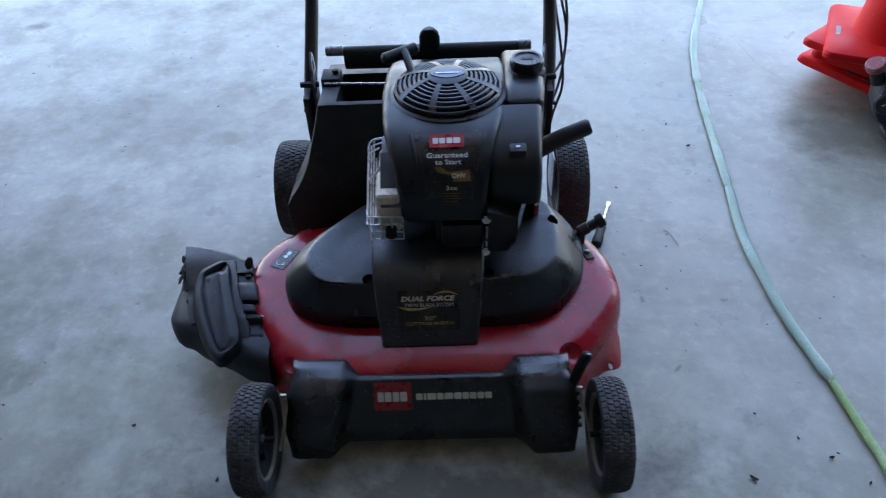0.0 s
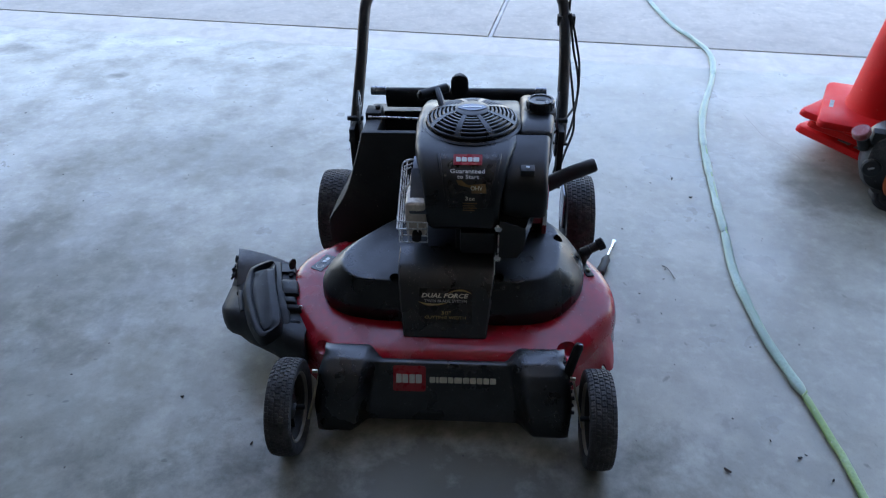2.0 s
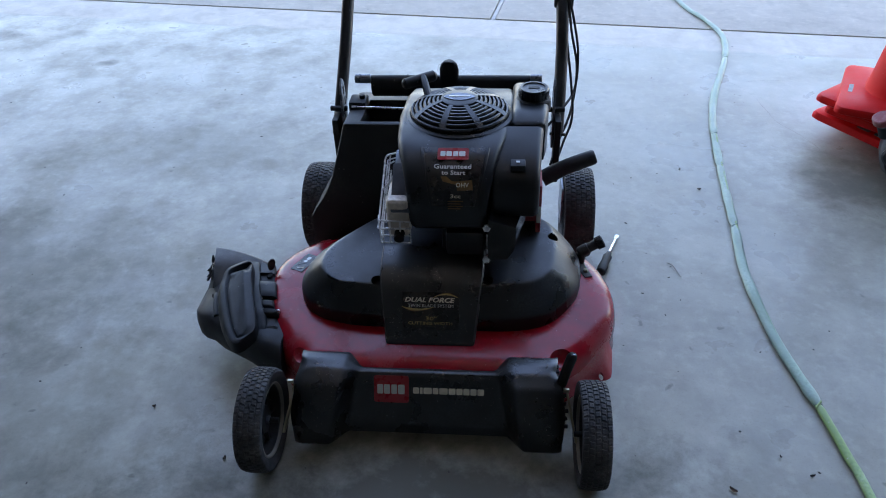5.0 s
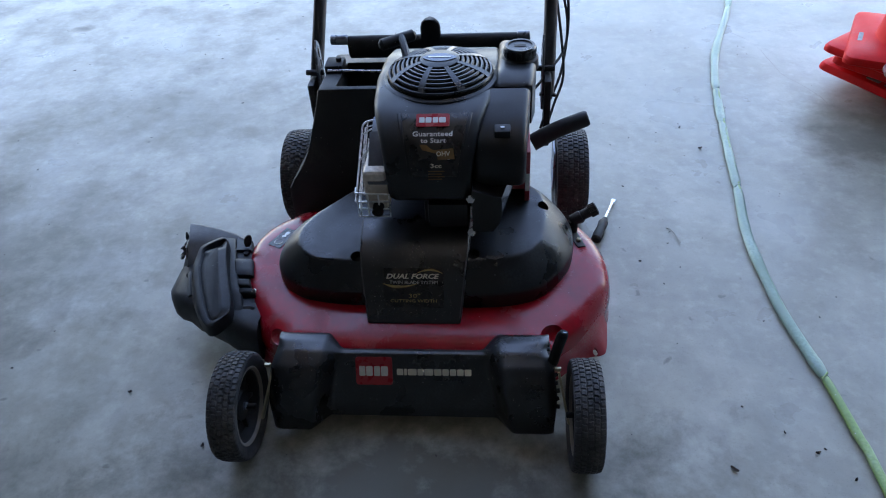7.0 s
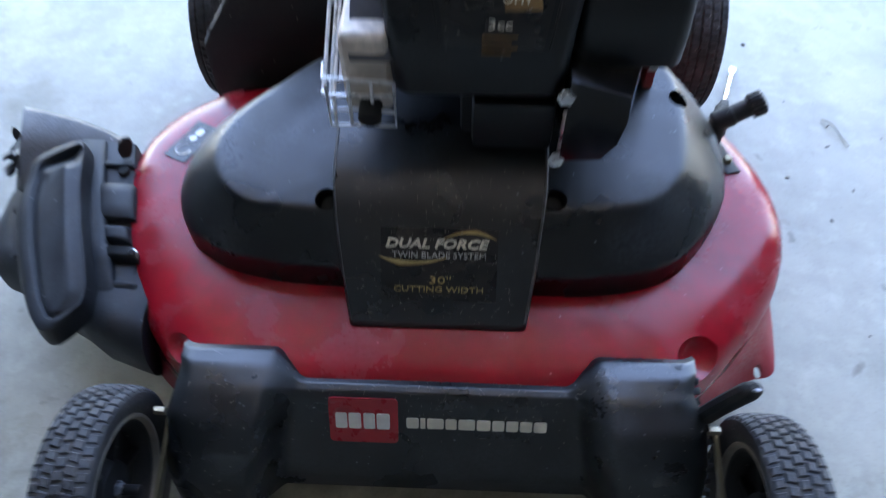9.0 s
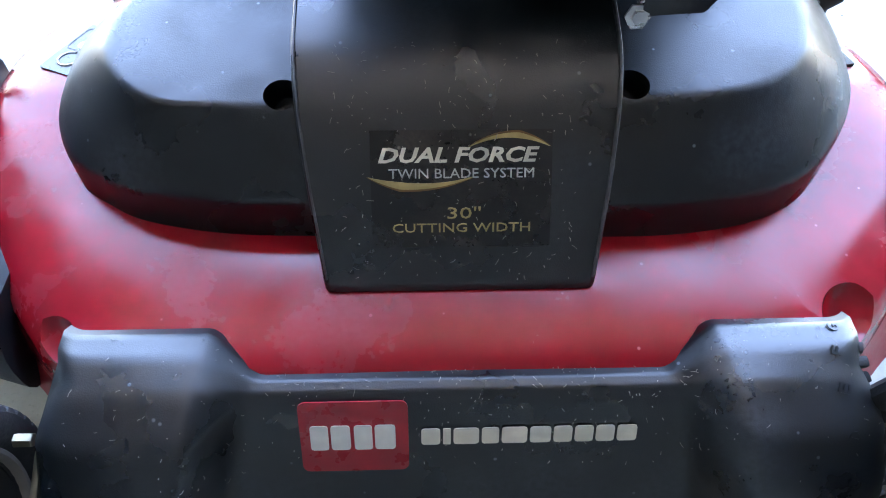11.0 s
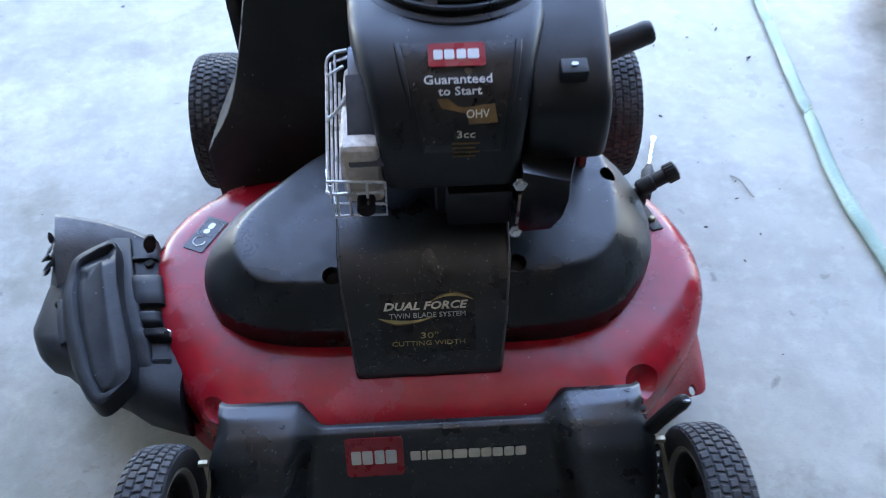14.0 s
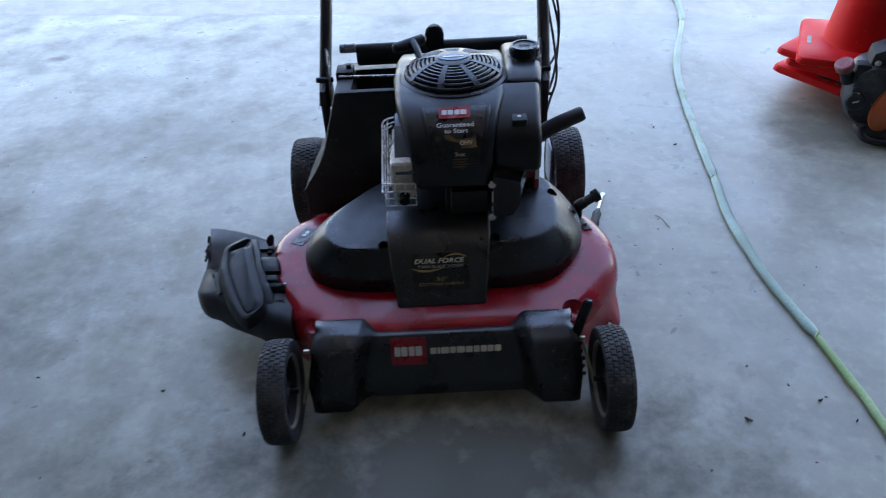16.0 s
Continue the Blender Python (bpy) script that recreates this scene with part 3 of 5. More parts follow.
def swoosh(x0, x1, rise, thick, tip, m):
    """A tapered printed arc, thickest at the share tip of its length."""
    top, low = [], []
    for i in range(25):
        u = i / 24
        x = x0 + (x1 - x0) * u
        y = rise * (1 - (2 * u - 1) ** 2)
        w = thick * (u / tip if u < tip else (1 - u) / (1 - tip)) ** 0.8 + 0.0002
        top.append((x, y + (w if rise > 0 else w * 0.25)))
        low.append((x, y - (w * 0.25 if rise > 0 else w)))
    return prism(top + low[::-1], m, 0.0006)


for rim, mat, label in ((0.0009, AMBER, "brown printed edge of the arc"), (0.0, GOLD, "gold printed arc")):
    lift = 0.0009 if rim else 0.0013
    part("swoosh", swoosh(0.006 - rim, 0.068 + rim, 0.0075 + rim, 0.0034 + rim, 0.62, column_face(0, 0.1068, lift)), mat, mower, label)
    part("swoosh", swoosh(-0.072 - rim, 0.010 + rim, -0.0060 - rim, 0.0044 + rim, 0.30, column_face(0, 0.0845, lift)), mat, mower, label)

# front cover: a low panel between two tall wheel shoulders
LOBE = [(-0.030, 0.192), (-0.039, 0.198), (-0.060, 0.2000), (-0.092, 0.1970), (-0.126, 0.183), (-0.155, 0.154), (-0.175, 0.115), (-0.186, 0.079), (-0.193, 0.047), (-0.190, 0.040)]
PANEL = [(-0.052, 0.166), (-0.060, 0.1745), (-0.070, 0.1780), (-0.079, 0.1765), (-0.0865, 0.1690), (-0.0965, 0.1486), (-0.1065, 0.1282), (-0.1175, 0.1060), (-0.140, 0.064), (-0.146, 0.040)]
FLARE = [(v, 0) for v in (-0.006, -0.007, -0.006, -0.001, 0.012, 0.019, 0.023, 0.022, 0.019, 0.018, 0.018)]


def front_point(x, u):
    a = abs(x)
    k = min(1, max(0, (a - 0.156 - 0.040 * max(0, u - 0.15)) / 0.040))
    k = 0.45 * k + 0.55 * k * k * (3 - 2 * k)
    (y0, z0), (y1, z1) = on_list(PANEL, u), on_list(LOBE, u)
    drop = 0.006 * max(0, (a - 0.285) / 0.015) ** 2 if a > 0.285 else 0
    arch = 0.016 * k * min(1, max(0, (u - 0.22) / 0.3)) * max(0, (a - 0.20) / 0.10) ** 1.5
    flare = on_list(FLARE, u)[0] * min(1, max(0, (a - 0.19) / 0.11)) ** 1.3
    return (x + math.copysign(flare, x), y0 + (y1 - y0) * k + drop + arch * 0.6, z0 + (z1 - z0) * k - drop * 0.6 - arch * 0.8)


def on_list(path, u):
    f = u * (len(path) - 1)
    i = min(int(f), len(path) - 2)
    g = f - i
    return path[i][0] + (path[i + 1][0] - path[i][0]) * g, path[i][1] + (path[i + 1][1] - path[i][1]) * g


xs = [-0.303 + 0.606 * i / 150 for i in range(151)]
rings = []
for x in xs:
    ring = [front_point(x, u / 36) for u in range(37)]
    ring += [(x, ring[-1][1] + 0.03, 0.05), (x, -0.03, 0.10)]
    rings.append(ring)
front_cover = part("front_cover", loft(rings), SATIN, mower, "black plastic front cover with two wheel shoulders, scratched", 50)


def panel_face(x, z, lift=0.0012):
    return frame_at((x, -0.0994 + (z - 0.1427) * 0.490, z), (1, 0, 0), (0, 0.440, 0.898)) @ Matrix.Translation((0, 0, lift))


badge = part("badge", prism(rounded(0.084, 0.0675, 0.006), panel_face(-0.086, 0.1427), 0.0012), BADGE, mower, "red badge with white block marks")
for a, b in ((-0.034, -0.020), (-0.018, -0.003), (0.000, 0.014), (0.016, 0.032)):
    part("badge_mark", block(a, b, 0.0235, panel_face(-0.086, 0.1427, 0.0026)), WHITE, badge)
cells = [0.0148, 0.006, 0.020, 0.0135, 0.020, 0.0165, 0.0145, 0.0145, 0.0145, 0.0155]
spans, x = [], -0.034
for w in cells:
    spans.append((x, x + w))
    x += w + 0.0022
for a, b in spans:
    part("model_mark", block(a, b, 0.0155, panel_face(0, 0.1410)), CREAM, front_cover, "pale gold block mark")
for i, ch in enumerate("BCDEFG"):
    x, u = 0.283 + 0.0022 * (i - 5), 0.66 - 0.105 * i
    a, b = Vector(front_point(x, u + 0.01)), Vector(front_point(x, u - 0.01))
    m = frame_at((a + b) / 2, (1, 0, -0.12), b - a) @ Matrix.Translation((0, 0, 0.0004))
    part("height_letter", lettering(ch, 0.009, 0.007, m @ Matrix.Rotation(radians(78), 4, "Z"), 0.0007), SATIN, front_cover, "moulded black letter")
for i in range(10):
    u = 0.24 + 0.046 * i
    a = Vector(front_point(0.300, u))
    b = Vector(front_point(0.300, u + 0.02))
    t = (b - a).normalized()
    part("ratchet_tooth", box(-0.004, 0.0055 + 0.003 * (i % 2), -0.0045, 0.0045, -0.004, 0.004, 0.0024, m=frame_at(a + Vector((0.002, 0.002, -0.006)), (1, 0.3 * (i % 3 - 1), 0.2), t)), MATT, front_cover)


# wheels
def tyre(r, w, lugs, rows):
    """A tyre about x: rounded carcass with rows of slanted tread blocks."""
    m = Matrix.Rotation(radians(90), 4, "Y")
    h = w / 2
    prof = [(r * 0.70, -h * 0.70), (r * 0.78, -h * 0.92), (r * 0.86, -h), (r * 0.93, -h * 0.97), (r * 0.960, -h * 0.80), (r * 0.974, -h * 0.4), (r * 0.974, h * 0.4), (r * 0.960, h * 0.80), (r * 0.93, h * 0.97), (r * 0.86, h), (r * 0.78, h * 0.92), (r * 0.70, h * 0.70), (r * 0.64, h * 0.5), (r * 0.64, -h * 0.5)]
    bm = bmesh.new()
    seg = 56
    rings = [[m @ Vector((q * math.cos(2 * math.pi * i / seg), q * math.sin(2 * math.pi * i / seg), z)) for i in range(seg)] for q, z in prof]
    rings.append(rings[0])
    loft(rings, bm, True, False)
    bmesh.ops.remove_doubles(bm, verts=bm.verts, dist=1e-6)
    verts, faces = [], []
    swing = (0.0, 0.46, 0.08, 0.56, 0.14, 0.62, 0.20)      # neighbouring rows stand staggered
    for row in range(rows):
        x0, x1 = -h * 0.97 + 1.94 * h * row / rows, -h * 0.97 + 1.94 * h * (row + 1) / rows
        x0, x1 = x0 + 0.0006, x1 - 0.0006
        for k in range(lugs):
            a0 = 2 * math.pi * (k + swing[row]) / lugs
            a1 = a0 + 2 * math.pi / lugs * (0.14 if row % 2 else -0.10)
            da = 2 * math.pi / lugs * 0.80
            base = len(verts)
            for rr, e in ((0.952, 0.0), (0.986, 0.08), (0.996, 0.30)):
                for x, a in ((x0, a0), (x1, a1), (x1, a1 + da), (x0, a0 + da)):
                    xm, am = (x0 + x1) / 2, (a0 + a1 + da) / 2
                    x, a = x + (xm - x) * e, a + (am - a) * e
                    q = r * (rr - 0.048 * (abs(x) / h) ** 4)
                    verts.append((x, q * math.cos(a), q * math.sin(a)))
            faces.append((base + 8, base + 9, base + 10, base + 11))
            for d in (0, 4):
                faces += [(base + d + i, base + d + (i + 1) % 4, base + d + 4 + (i + 1) % 4, base + d + 4 + i) for i in range(4)]
    me = bpy.data.meshes.new("tmp")
    me.from_pydata(verts, [], faces)
    tread = bmesh.new()
    tread.from_mesh(me)
    bpy.data.meshes.remove(me)
    bmesh.ops.recalc_face_normals(tread, faces=tread.faces)
    return bm, tread


def wheel(name, x, y, r, w, lugs, rows, inner, label):
    """inner: +1 where the machine lies towards +x."""
    hub = new(name)
    hub.parent = mower
    hub.empty_display_size = 0.02
    hub.location = (x * U, y * U, r * U)
    tagged(hub, label)
    carcass, tread = tyre(r, w, lugs, rows)
    rubber = part("tyre", carcass, RUBBER, hub, "worn black rubber tyre with block tread", 30)
    tagged(part("tread", tread, RUBBER, rubber, "rows of worn tread blocks", 30), "rows of worn tread blocks", kind="stuff")
    m = Matrix.Rotation(radians(90 * inner), 4, "Y")
    h = w / 2
    part("rim", turned([(r * 0.60, -h * 0.5), (r * 0.72, -h * 0.6), (r * 0.72, h * 0.5), (r * 0.64, h * 0.55), (r * 0.60, h * 0.30), (r * 0.58, -h * 0.1), (r * 0.30, -h * 0.2), (r * 0.26, h * 0.3), (r * 0.1, h * 0.35)], m, 40), MATT, hub, "dark plastic wheel dish", 40)
    part("rim_ring", turned([(r * 0.735, h * 0.55), (r * 0.735, h * 0.72), (r * 0.715, h * 0.80), (r * 0.69, h * 0.80), (r * 0.672, h * 0.72), (r * 0.66, h * 0.45)], m, 48, caps=False), RIM if r < 0.13 else MATT, hub, "dusty rim edge", 40)
    for i in range(6):
        a = math.pi / 3 * i
        q = m @ Matrix.Rotation(a, 4, "Z")
        part("rib", box(r * 0.26, r * 0.62, -0.004, 0.004, -h * 0.15, h * 0.18, 0.001, m=q), MATT, hub)
    part("axle_bolt", turned([(0.010, h * 0.3), (0.010, h * 0.5), (0.007, h * 0.54), (0.006, h * 0.6)], m, 6), GREYMETAL, hub, "grey axle bolt")
    return hub


wheel("front_wheel", -0.381, -0.189, 0.122, 0.064, 54, 5, 1, "small front wheel with block tread tyre")
wheel("front_wheel", 0.381, -0.197, 0.122, 0.064, 54, 5, -1, "small front wheel with block tread tyre")
wheel("rear_wheel", -0.406, 0.690, 0.145, 0.094, 60, 6, 1, "large rear wheel with block tread tyre")
wheel("rear_wheel", 0.407, 0.675, 0.145, 0.092, 60, 6, -1, "large rear wheel with block tread tyre")
for s, y in ((-1, -0.189), (1, -0.197)):
    part("axle_arm", prism([(-0.007, -0.014), (0.007, -0.014), (0.009, 0.0), (0.006, 0.10), (0.0, 0.108), (-0.006, 0.10), (-0.009, 0.0)], frame_at((0.345 if s > 0 else -0.336, -0.182, 0.090), (0, 1, -1), (-s * 0.18, 0.72, 0.67)), 0.005, 0.0015), ZINC, mower, "yellow zinc-plated axle arm")
    part("axle", rod((s * 0.342, y, 0.121), (s * 0.375, y, 0.121), 0.0065), HOLE, mower, "dark axle stub")
    part("pivot_bolt", rod((s * 0.320, -0.108, 0.166), (s * 0.334, -0.108, 0.166), 0.0055, 6), ZINC, mower, "yellow pivot bolt")
    part("rear_axle_plate", prism(rounded(0.10, 0.13, 0.02), frame_at((s * 0.352, 0.66, 0.20), (0, 1, 0), (0, 0, 1)), 0.006, 0.001), GREYMETAL, mower, "grey steel rear axle plate")
part("height_lever", tube(smooth_path([(0.312, -0.085, 0.12), (0.319, -0.095, 0.19), (0.327, -0.106, 0.25), (0.333, -0.114, 0.290)], 5), [0.010] * 4 + [0.0125] * 10 + [0.011, 0.006], 10, flat=0.85, up=(0.25, -1, 0.2)), MATT, mower, "black plastic height lever")
part("lever_tip", tube([(0.3325, -0.1165, 0.284), (0.3350, -0.1165, 0.2915)], [0.0065, 0.0045], 8, flat=0.4, up=(0.25, -1, 0.2)), GREYMETAL, mower, "pale tip of the lever")

# engine
SHROUD = [(0.150, 0.440), (0.139, 0.452), (0.142, 0.490), (0.150, 0.525), (0.166, 0.555), (0.192, 0.582), (0.225, 0.602), (0.262, 0.614), (0.30, 0.619), (0.42, 0.617), (0.54, 0.610), (0.62, 0.592), (0.640, 0.55)]
SHW = [(-0.050, 0.132), (-0.052, 0.133), (-0.055, 0.136), (-0.058, 0.139), (-0.062, 0.144), (-0.068, 0.150), (-0.076, 0.158), (-0.084, 0.168), (-0.090, 0.178), (-0.098, 0.200), (-0.094, 0.205), (-0.088, 0.20), (-0.08, 0.19)]
shroud = part("engine_shroud", strip(SHROUD, SHW, 0.10, 0.018, 5), ENGINE, mower, "black plastic engine shroud with printed stickers", 45)
part("engine_block", box(0.02, 0.135, 0.19, 0.52, 0.33, 0.47, 0.012), MATT, mower, "dark engine block under the shroud")
part("bracket_plate", box(0.034, 0.128, 0.146, 0.19, 0.362, 0.430, 0.010), ENGINE, mower, "black bracket plate")

RC = (0.058, 0.408)
part("cooling_collar", turned([(0.140, 0.585), (0.139, 0.610), (0.135, 0.619), (0.127, 0.623), (0.119, 0.619), (0.116, 0.60)], Matrix.Translation((*RC, 0)), 56), ENGINE, mower)


def dome(r):
    return 0.614 + 0.050 * math.sqrt(max(0, 1 - (r / 0.132) ** 2))


screen = part("cooling_screen", turned([(0.125, 0.60)] + [(r, dome(r) - 0.010) for r in (0.123, 0.115, 0.10, 0.08, 0.06, 0.04, 0.02, 0.0)], Matrix.Translation((*RC, 0)), 48), HOLE, mower, "domed black cooling screen with ring slots")
for k, r in enumerate((0.121, 0.110, 0.099, 0.088, 0.077, 0.066, 0.055)):
    part("screen_ring", tube([(RC[0] + r * math.cos(a), RC[1] + r * math.sin(a), dome(r) - 0.003) for a in [2 * math.pi * i / 64 for i in range(64)]], 0.0043, 6, True), SCREEN, screen)
for k in range(8):
    a = radians(22 + 45 * k)
    rows = []
    for i in range(9):
        r = 0.044 + 0.079 * i / 8
        b = a + 0.10 * (i / 8)
        t = Vector((-math.sin(b), math.cos(b), 0))
        c = Vector((RC[0] + r * math.cos(b), RC[1] + r * math.sin(b), dome(r) + 0.0015))
        w = 0.005 + 0.004 * i / 8
        rows.append([c - t * w - Vector((0, 0, 0.008)), c - t * w, c + t * w, c + t * w - Vector((0, 0, 0.008))])
    part("spoke", loft(rows), SCREEN, screen)
part("screen_hub", turned([(0.047, dome(0.05) - 0.008), (0.047, dome(0.05) + 0.002), (0.043, 0.6637), (0.0, 0.6645)], Matrix.Translation((*RC, 0)), 40), ENGINE, screen)
part("hub_badge", prism([(0.033 * math.cos(a) * (1 + 0.2 * abs(math.cos(a)) ** 8), 0.021 * math.sin(a)) for a in [2 * math.pi * i / 32 for i in range(32)]], Matrix.Translation((*RC, 0.6647)), 0.001), BLUE, screen, "small blue oval badge")
part("hub_mark", bars([(-0.026, 0.026)], 0.006, Matrix.Translation((*RC, 0.6659))), SILVER, screen, "silver bar on the badge")


def shroud_face(x, s, lift=0.0020):
    o, t = on_profile(SHROUD[1:], s)
    o2, t2 = on_profile(SHROUD[1:], s + 0.012)
    return frame_at((x, o.y, o.z), (1, 0, 0), t + t2) @ Matrix.Translation((0, 0, lift))


film = []
for i in range(13):
    q = 0.055 + 0.150 * i / 12
    w = 0.050 + 0.024 * i / 12
    a, b, lift = shroud_face(0.055 - w, q, 0.0004), shroud_face(0.055 + w, q, 0.0004), Vector((0, -0.0005, 0.0006))
    film.append([a.translation, b.translation, b.translation + lift, a.translation + lift])
part("sticker_film", loft(film), DECAL, shroud, "dark glossy sticker film")
for side in (0, 1):
    part("moulded_ridge", tube([row[side] + Vector((-0.006 if side == 0 else 0.006, 0, 0)) for row in film], [0.0015 + 0.0035 * math.sin(math.pi * min(1, i / 9 + 0.25)) for i in range(13)][::-1], 8, flat=0.6), ENGINE, shroud)
e_badge = part("engine_badge", prism(rounded(0.074, 0.034, 0.004), shroud_face(0.052, 0.183), 0.0012), BADGE, shroud, "red badge with white block marks")
part("sticker_words", lettering("Guaranteed", 0.0125, 0.088, shroud_face(0.052, 0.150)), WHITE, shroud, "white printed words")
part("sticker_words", lettering("to Start", 0.011, 0.056, shroud_face(0.054, 0.135)), WHITE, shroud, "white printed words")
part("sticker_patch", prism([(-0.034, 0.014), (-0.02, 0.014), (-0.008, 0.004), (0.0, 0.002), (0.040, 0.006), (0.043, -0.018), (0.006, -0.020), (0.004, -0.006), (-0.028, 0.002)], shroud_face(0.058, 0.112, 0.0014), 0.0006), AMBER, shroud, "worn amber sticker")
part("sticker_words", lettering("OHV", 0.011, 0.030, shroud_face(0.076, 0.106, 0.0026)), CREAM, shroud, "pale printed letters")
part("sticker_words", lettering("ENGINE", 0.005, 0.026, shroud_face(0.077, 0.096, 0.0026)), SILVER, shroud, "pale printed letters")
part("sticker_words", lettering("3cc", 0.0095, 0.024, shroud_face(0.060, 0.080)), CREAM, shroud, "pale printed letters")
part("small_print", merged(*[bars([(-0.018, 0.018 - 0.006 * (i % 2))], 0.0022, shroud_face(0.060, 0.068 - 0.006 * i)) for i in range(4)]), AMBER, shroud, "rows of worn small print")
for a, b in ((-0.030, -0.018), (-0.016, -0.003), (0.0, 0.012), (0.014, 0.029)):
    part("badge_mark", block(a, b, 0.014, shroud_face(0.052, 0.183, 0.0034)), WHITE, e_badge)

# fuel tank beside the shroud
TANK = [(0.185, 0.455), (0.172, 0.465), (0.170, 0.500), (0.174, 0.535), (0.186, 0.556), (0.208, 0.572), (0.250, 0.592), (0.300, 0.608), (0.343, 0.616)]
part("tank_front", strip(TANK, [(0.140 + 0.12 * max(0, y - 0.2), 0.258 + 0.08 * max(0, y - 0.2)) for y, z in TANK], 0.11, 0.016, 5), ENGINE, mower, "black plastic fuel tank cover", 45)
BACK = [(0.346, 0.590), (0.347, 0.617), (0.356, 0.624), (0.42, 0.628), (0.52, 0.626), (0.60, 0.618), (0.64, 0.60), (0.65, 0.56)]
part("fuel_tank", strip(BACK, [(0.185, 0.272), (0.185, 0.272), (0.185, 0.274), (0.19, 0.284), (0.195, 0.288), (0.195, 0.288), (0.195, 0.285), (0.195, 0.28)], 0.12, 0.018, 5), ENGINE, mower, "black plastic fuel tank", 45)
part("tank_neck", turned([(0.046, 0.60), (0.045, 0.625), (0.040, 0.630)], Matrix.Translation((0.247, 0.487, 0.0)), 32), MATT, mower)
cap = part("fuel_cap", turned([(0.036, 0.626), (0.039, 0.630), (0.039, 0.652), (0.036, 0.656), (0.030, 0.656), (0.029, 0.653), (0.0, 0.653)], Matrix.Translation((0.247, 0.487, 0.0)), 40), BLACK, mower, "round black fuel cap with raised marks")
for i in range(20):
    a = 2 * math.pi * i / 20
    part("grip_rib", box(-0.003, 0.003, 0.037, 0.0400, 0.633, 0.650, 0.0008, m=Matrix.Translation((0.247, 0.487, 0)) @ Matrix.Rotation(a, 4, "Z")), BLACK, cap)
part("cap_mark", merged(bars([(-0.014, 0.014)], 0.012, Matrix.Translation((0.247, 0.489, 0.6534)))), MATT, cap, "moulded mark")
part("tank_knob", box(-0.018, 0.018, -0.013, 0.013, 0, 0.030, 0.004, m=Matrix.Translation((0.205, 0.218, 0.560)) @ Matrix.Rotation(radians(12), 4, "X")), MATT, mower, "square black knob")
part("knob_mark", prism(rounded(0.009, 0.006, 0.002), Matrix.Translation((0.205, 0.212, 0.5905)) @ Matrix.Rotation(radians(12), 4, "X"), 0.0012), SILVER, mower, "small pale mark on the knob")
part("heat_guard", loft([[(x, 0.135, z) for x, z in ((0.137, 0.358), (0.184, 0.361), (0.199, 0.385), (0.205, 0.420), (0.203, 0.455), (0.137, 0.475))], [(x, 0.30, z) for x, z in ((0.137, 0.358), (0.194, 0.361), (0.226, 0.402), (0.252, 0.442), (0.252, 0.490), (0.137, 0.490))]]), GLOSS, mower, "glossy black guard under the tank", 20)
for z in (0.452, 0.357):
    part("guard_bolt", turned([(0.010, 0), (0.010, 0.003), (0.006, 0.004), (0.006, 0.009)], along((0.134, 0.137, z), (0.134, 0.05, z + 0.03)), 6), STEEL, mower, "steel flange bolt")
part("link_rod", rod((0.1345, 0.133, 0.435), (0.1345, 0.136, 0.37), 0.0022), STEEL, mower, "thin steel link rod")
part("red_tower", box(0.259, 0.272, 0.30, 0.52, 0.22, 0.47, 0.004), DULLRED, mower, "red steel side plate behind the tank")
part("red_tower", box(0.195, 0.258, 0.304, 0.311, 0.36, 0.475, 0.002), DULLRED, mower, "red steel side plate behind the tank")
part("tower_label", box(0.260, 0.271, 0.2960, 0.2985, 0.36, 0.41, 0.0005), WHITE, mower, "small white label")

# muffler and its wire guard
muf = part("muffler", box(-0.108, -0.052, 0.150, 0.34, 0.412, 0.515, 0.014, seg=3), RUST, mower, "rusty beige muffler")
part("muffler_outlet", rod((-0.078, 0.156, 0.424), (-0.078, 0.128, 0.420), 0.013, 20), HOLE, muf, "dark exhaust outlet")
part("muffler_plate", prism(rounded(0.048, 0.125, 0.004), frame_at((-0.072, 0.196, 0.524), (1, 0.0, 0), (0, 0.75, 0.60)), 0.004, 0.001), SLATE, muf, "dark slate steel plate")
part("muffler_plate", prism(rounded(0.028, 0.05, 0.004), frame_at((-0.080, 0.275, 0.560), (1, 0.0, 0), (0, 0.85, 0.35)), 0.004, 0.001), GREYMETAL, muf, "grey steel plate")
part("plate_bolt", turned([(0.009, 0), (0.009, 0.005), (0.005, 0.006), (0.005, 0.011)], along((-0.084, 0.240, 0.547), (-0.084, 0.22, 0.60)), 6), STEEL, muf, "steel bolt")
guard = part("wire_guard", tube(smooth_path([(-0.100, 0.340, 0.540), (-0.128, 0.338, 0.530), (-0.131, 0.300, 0.505), (-0.131, 0.175, 0.442), (-0.129, 0.152, 0.436), (-0.100, 0.145, 0.440), (-0.052, 0.143, 0.442)], 5), 0.0024, 6), WIRE, mower, "bright steel wire guard round the muffler")
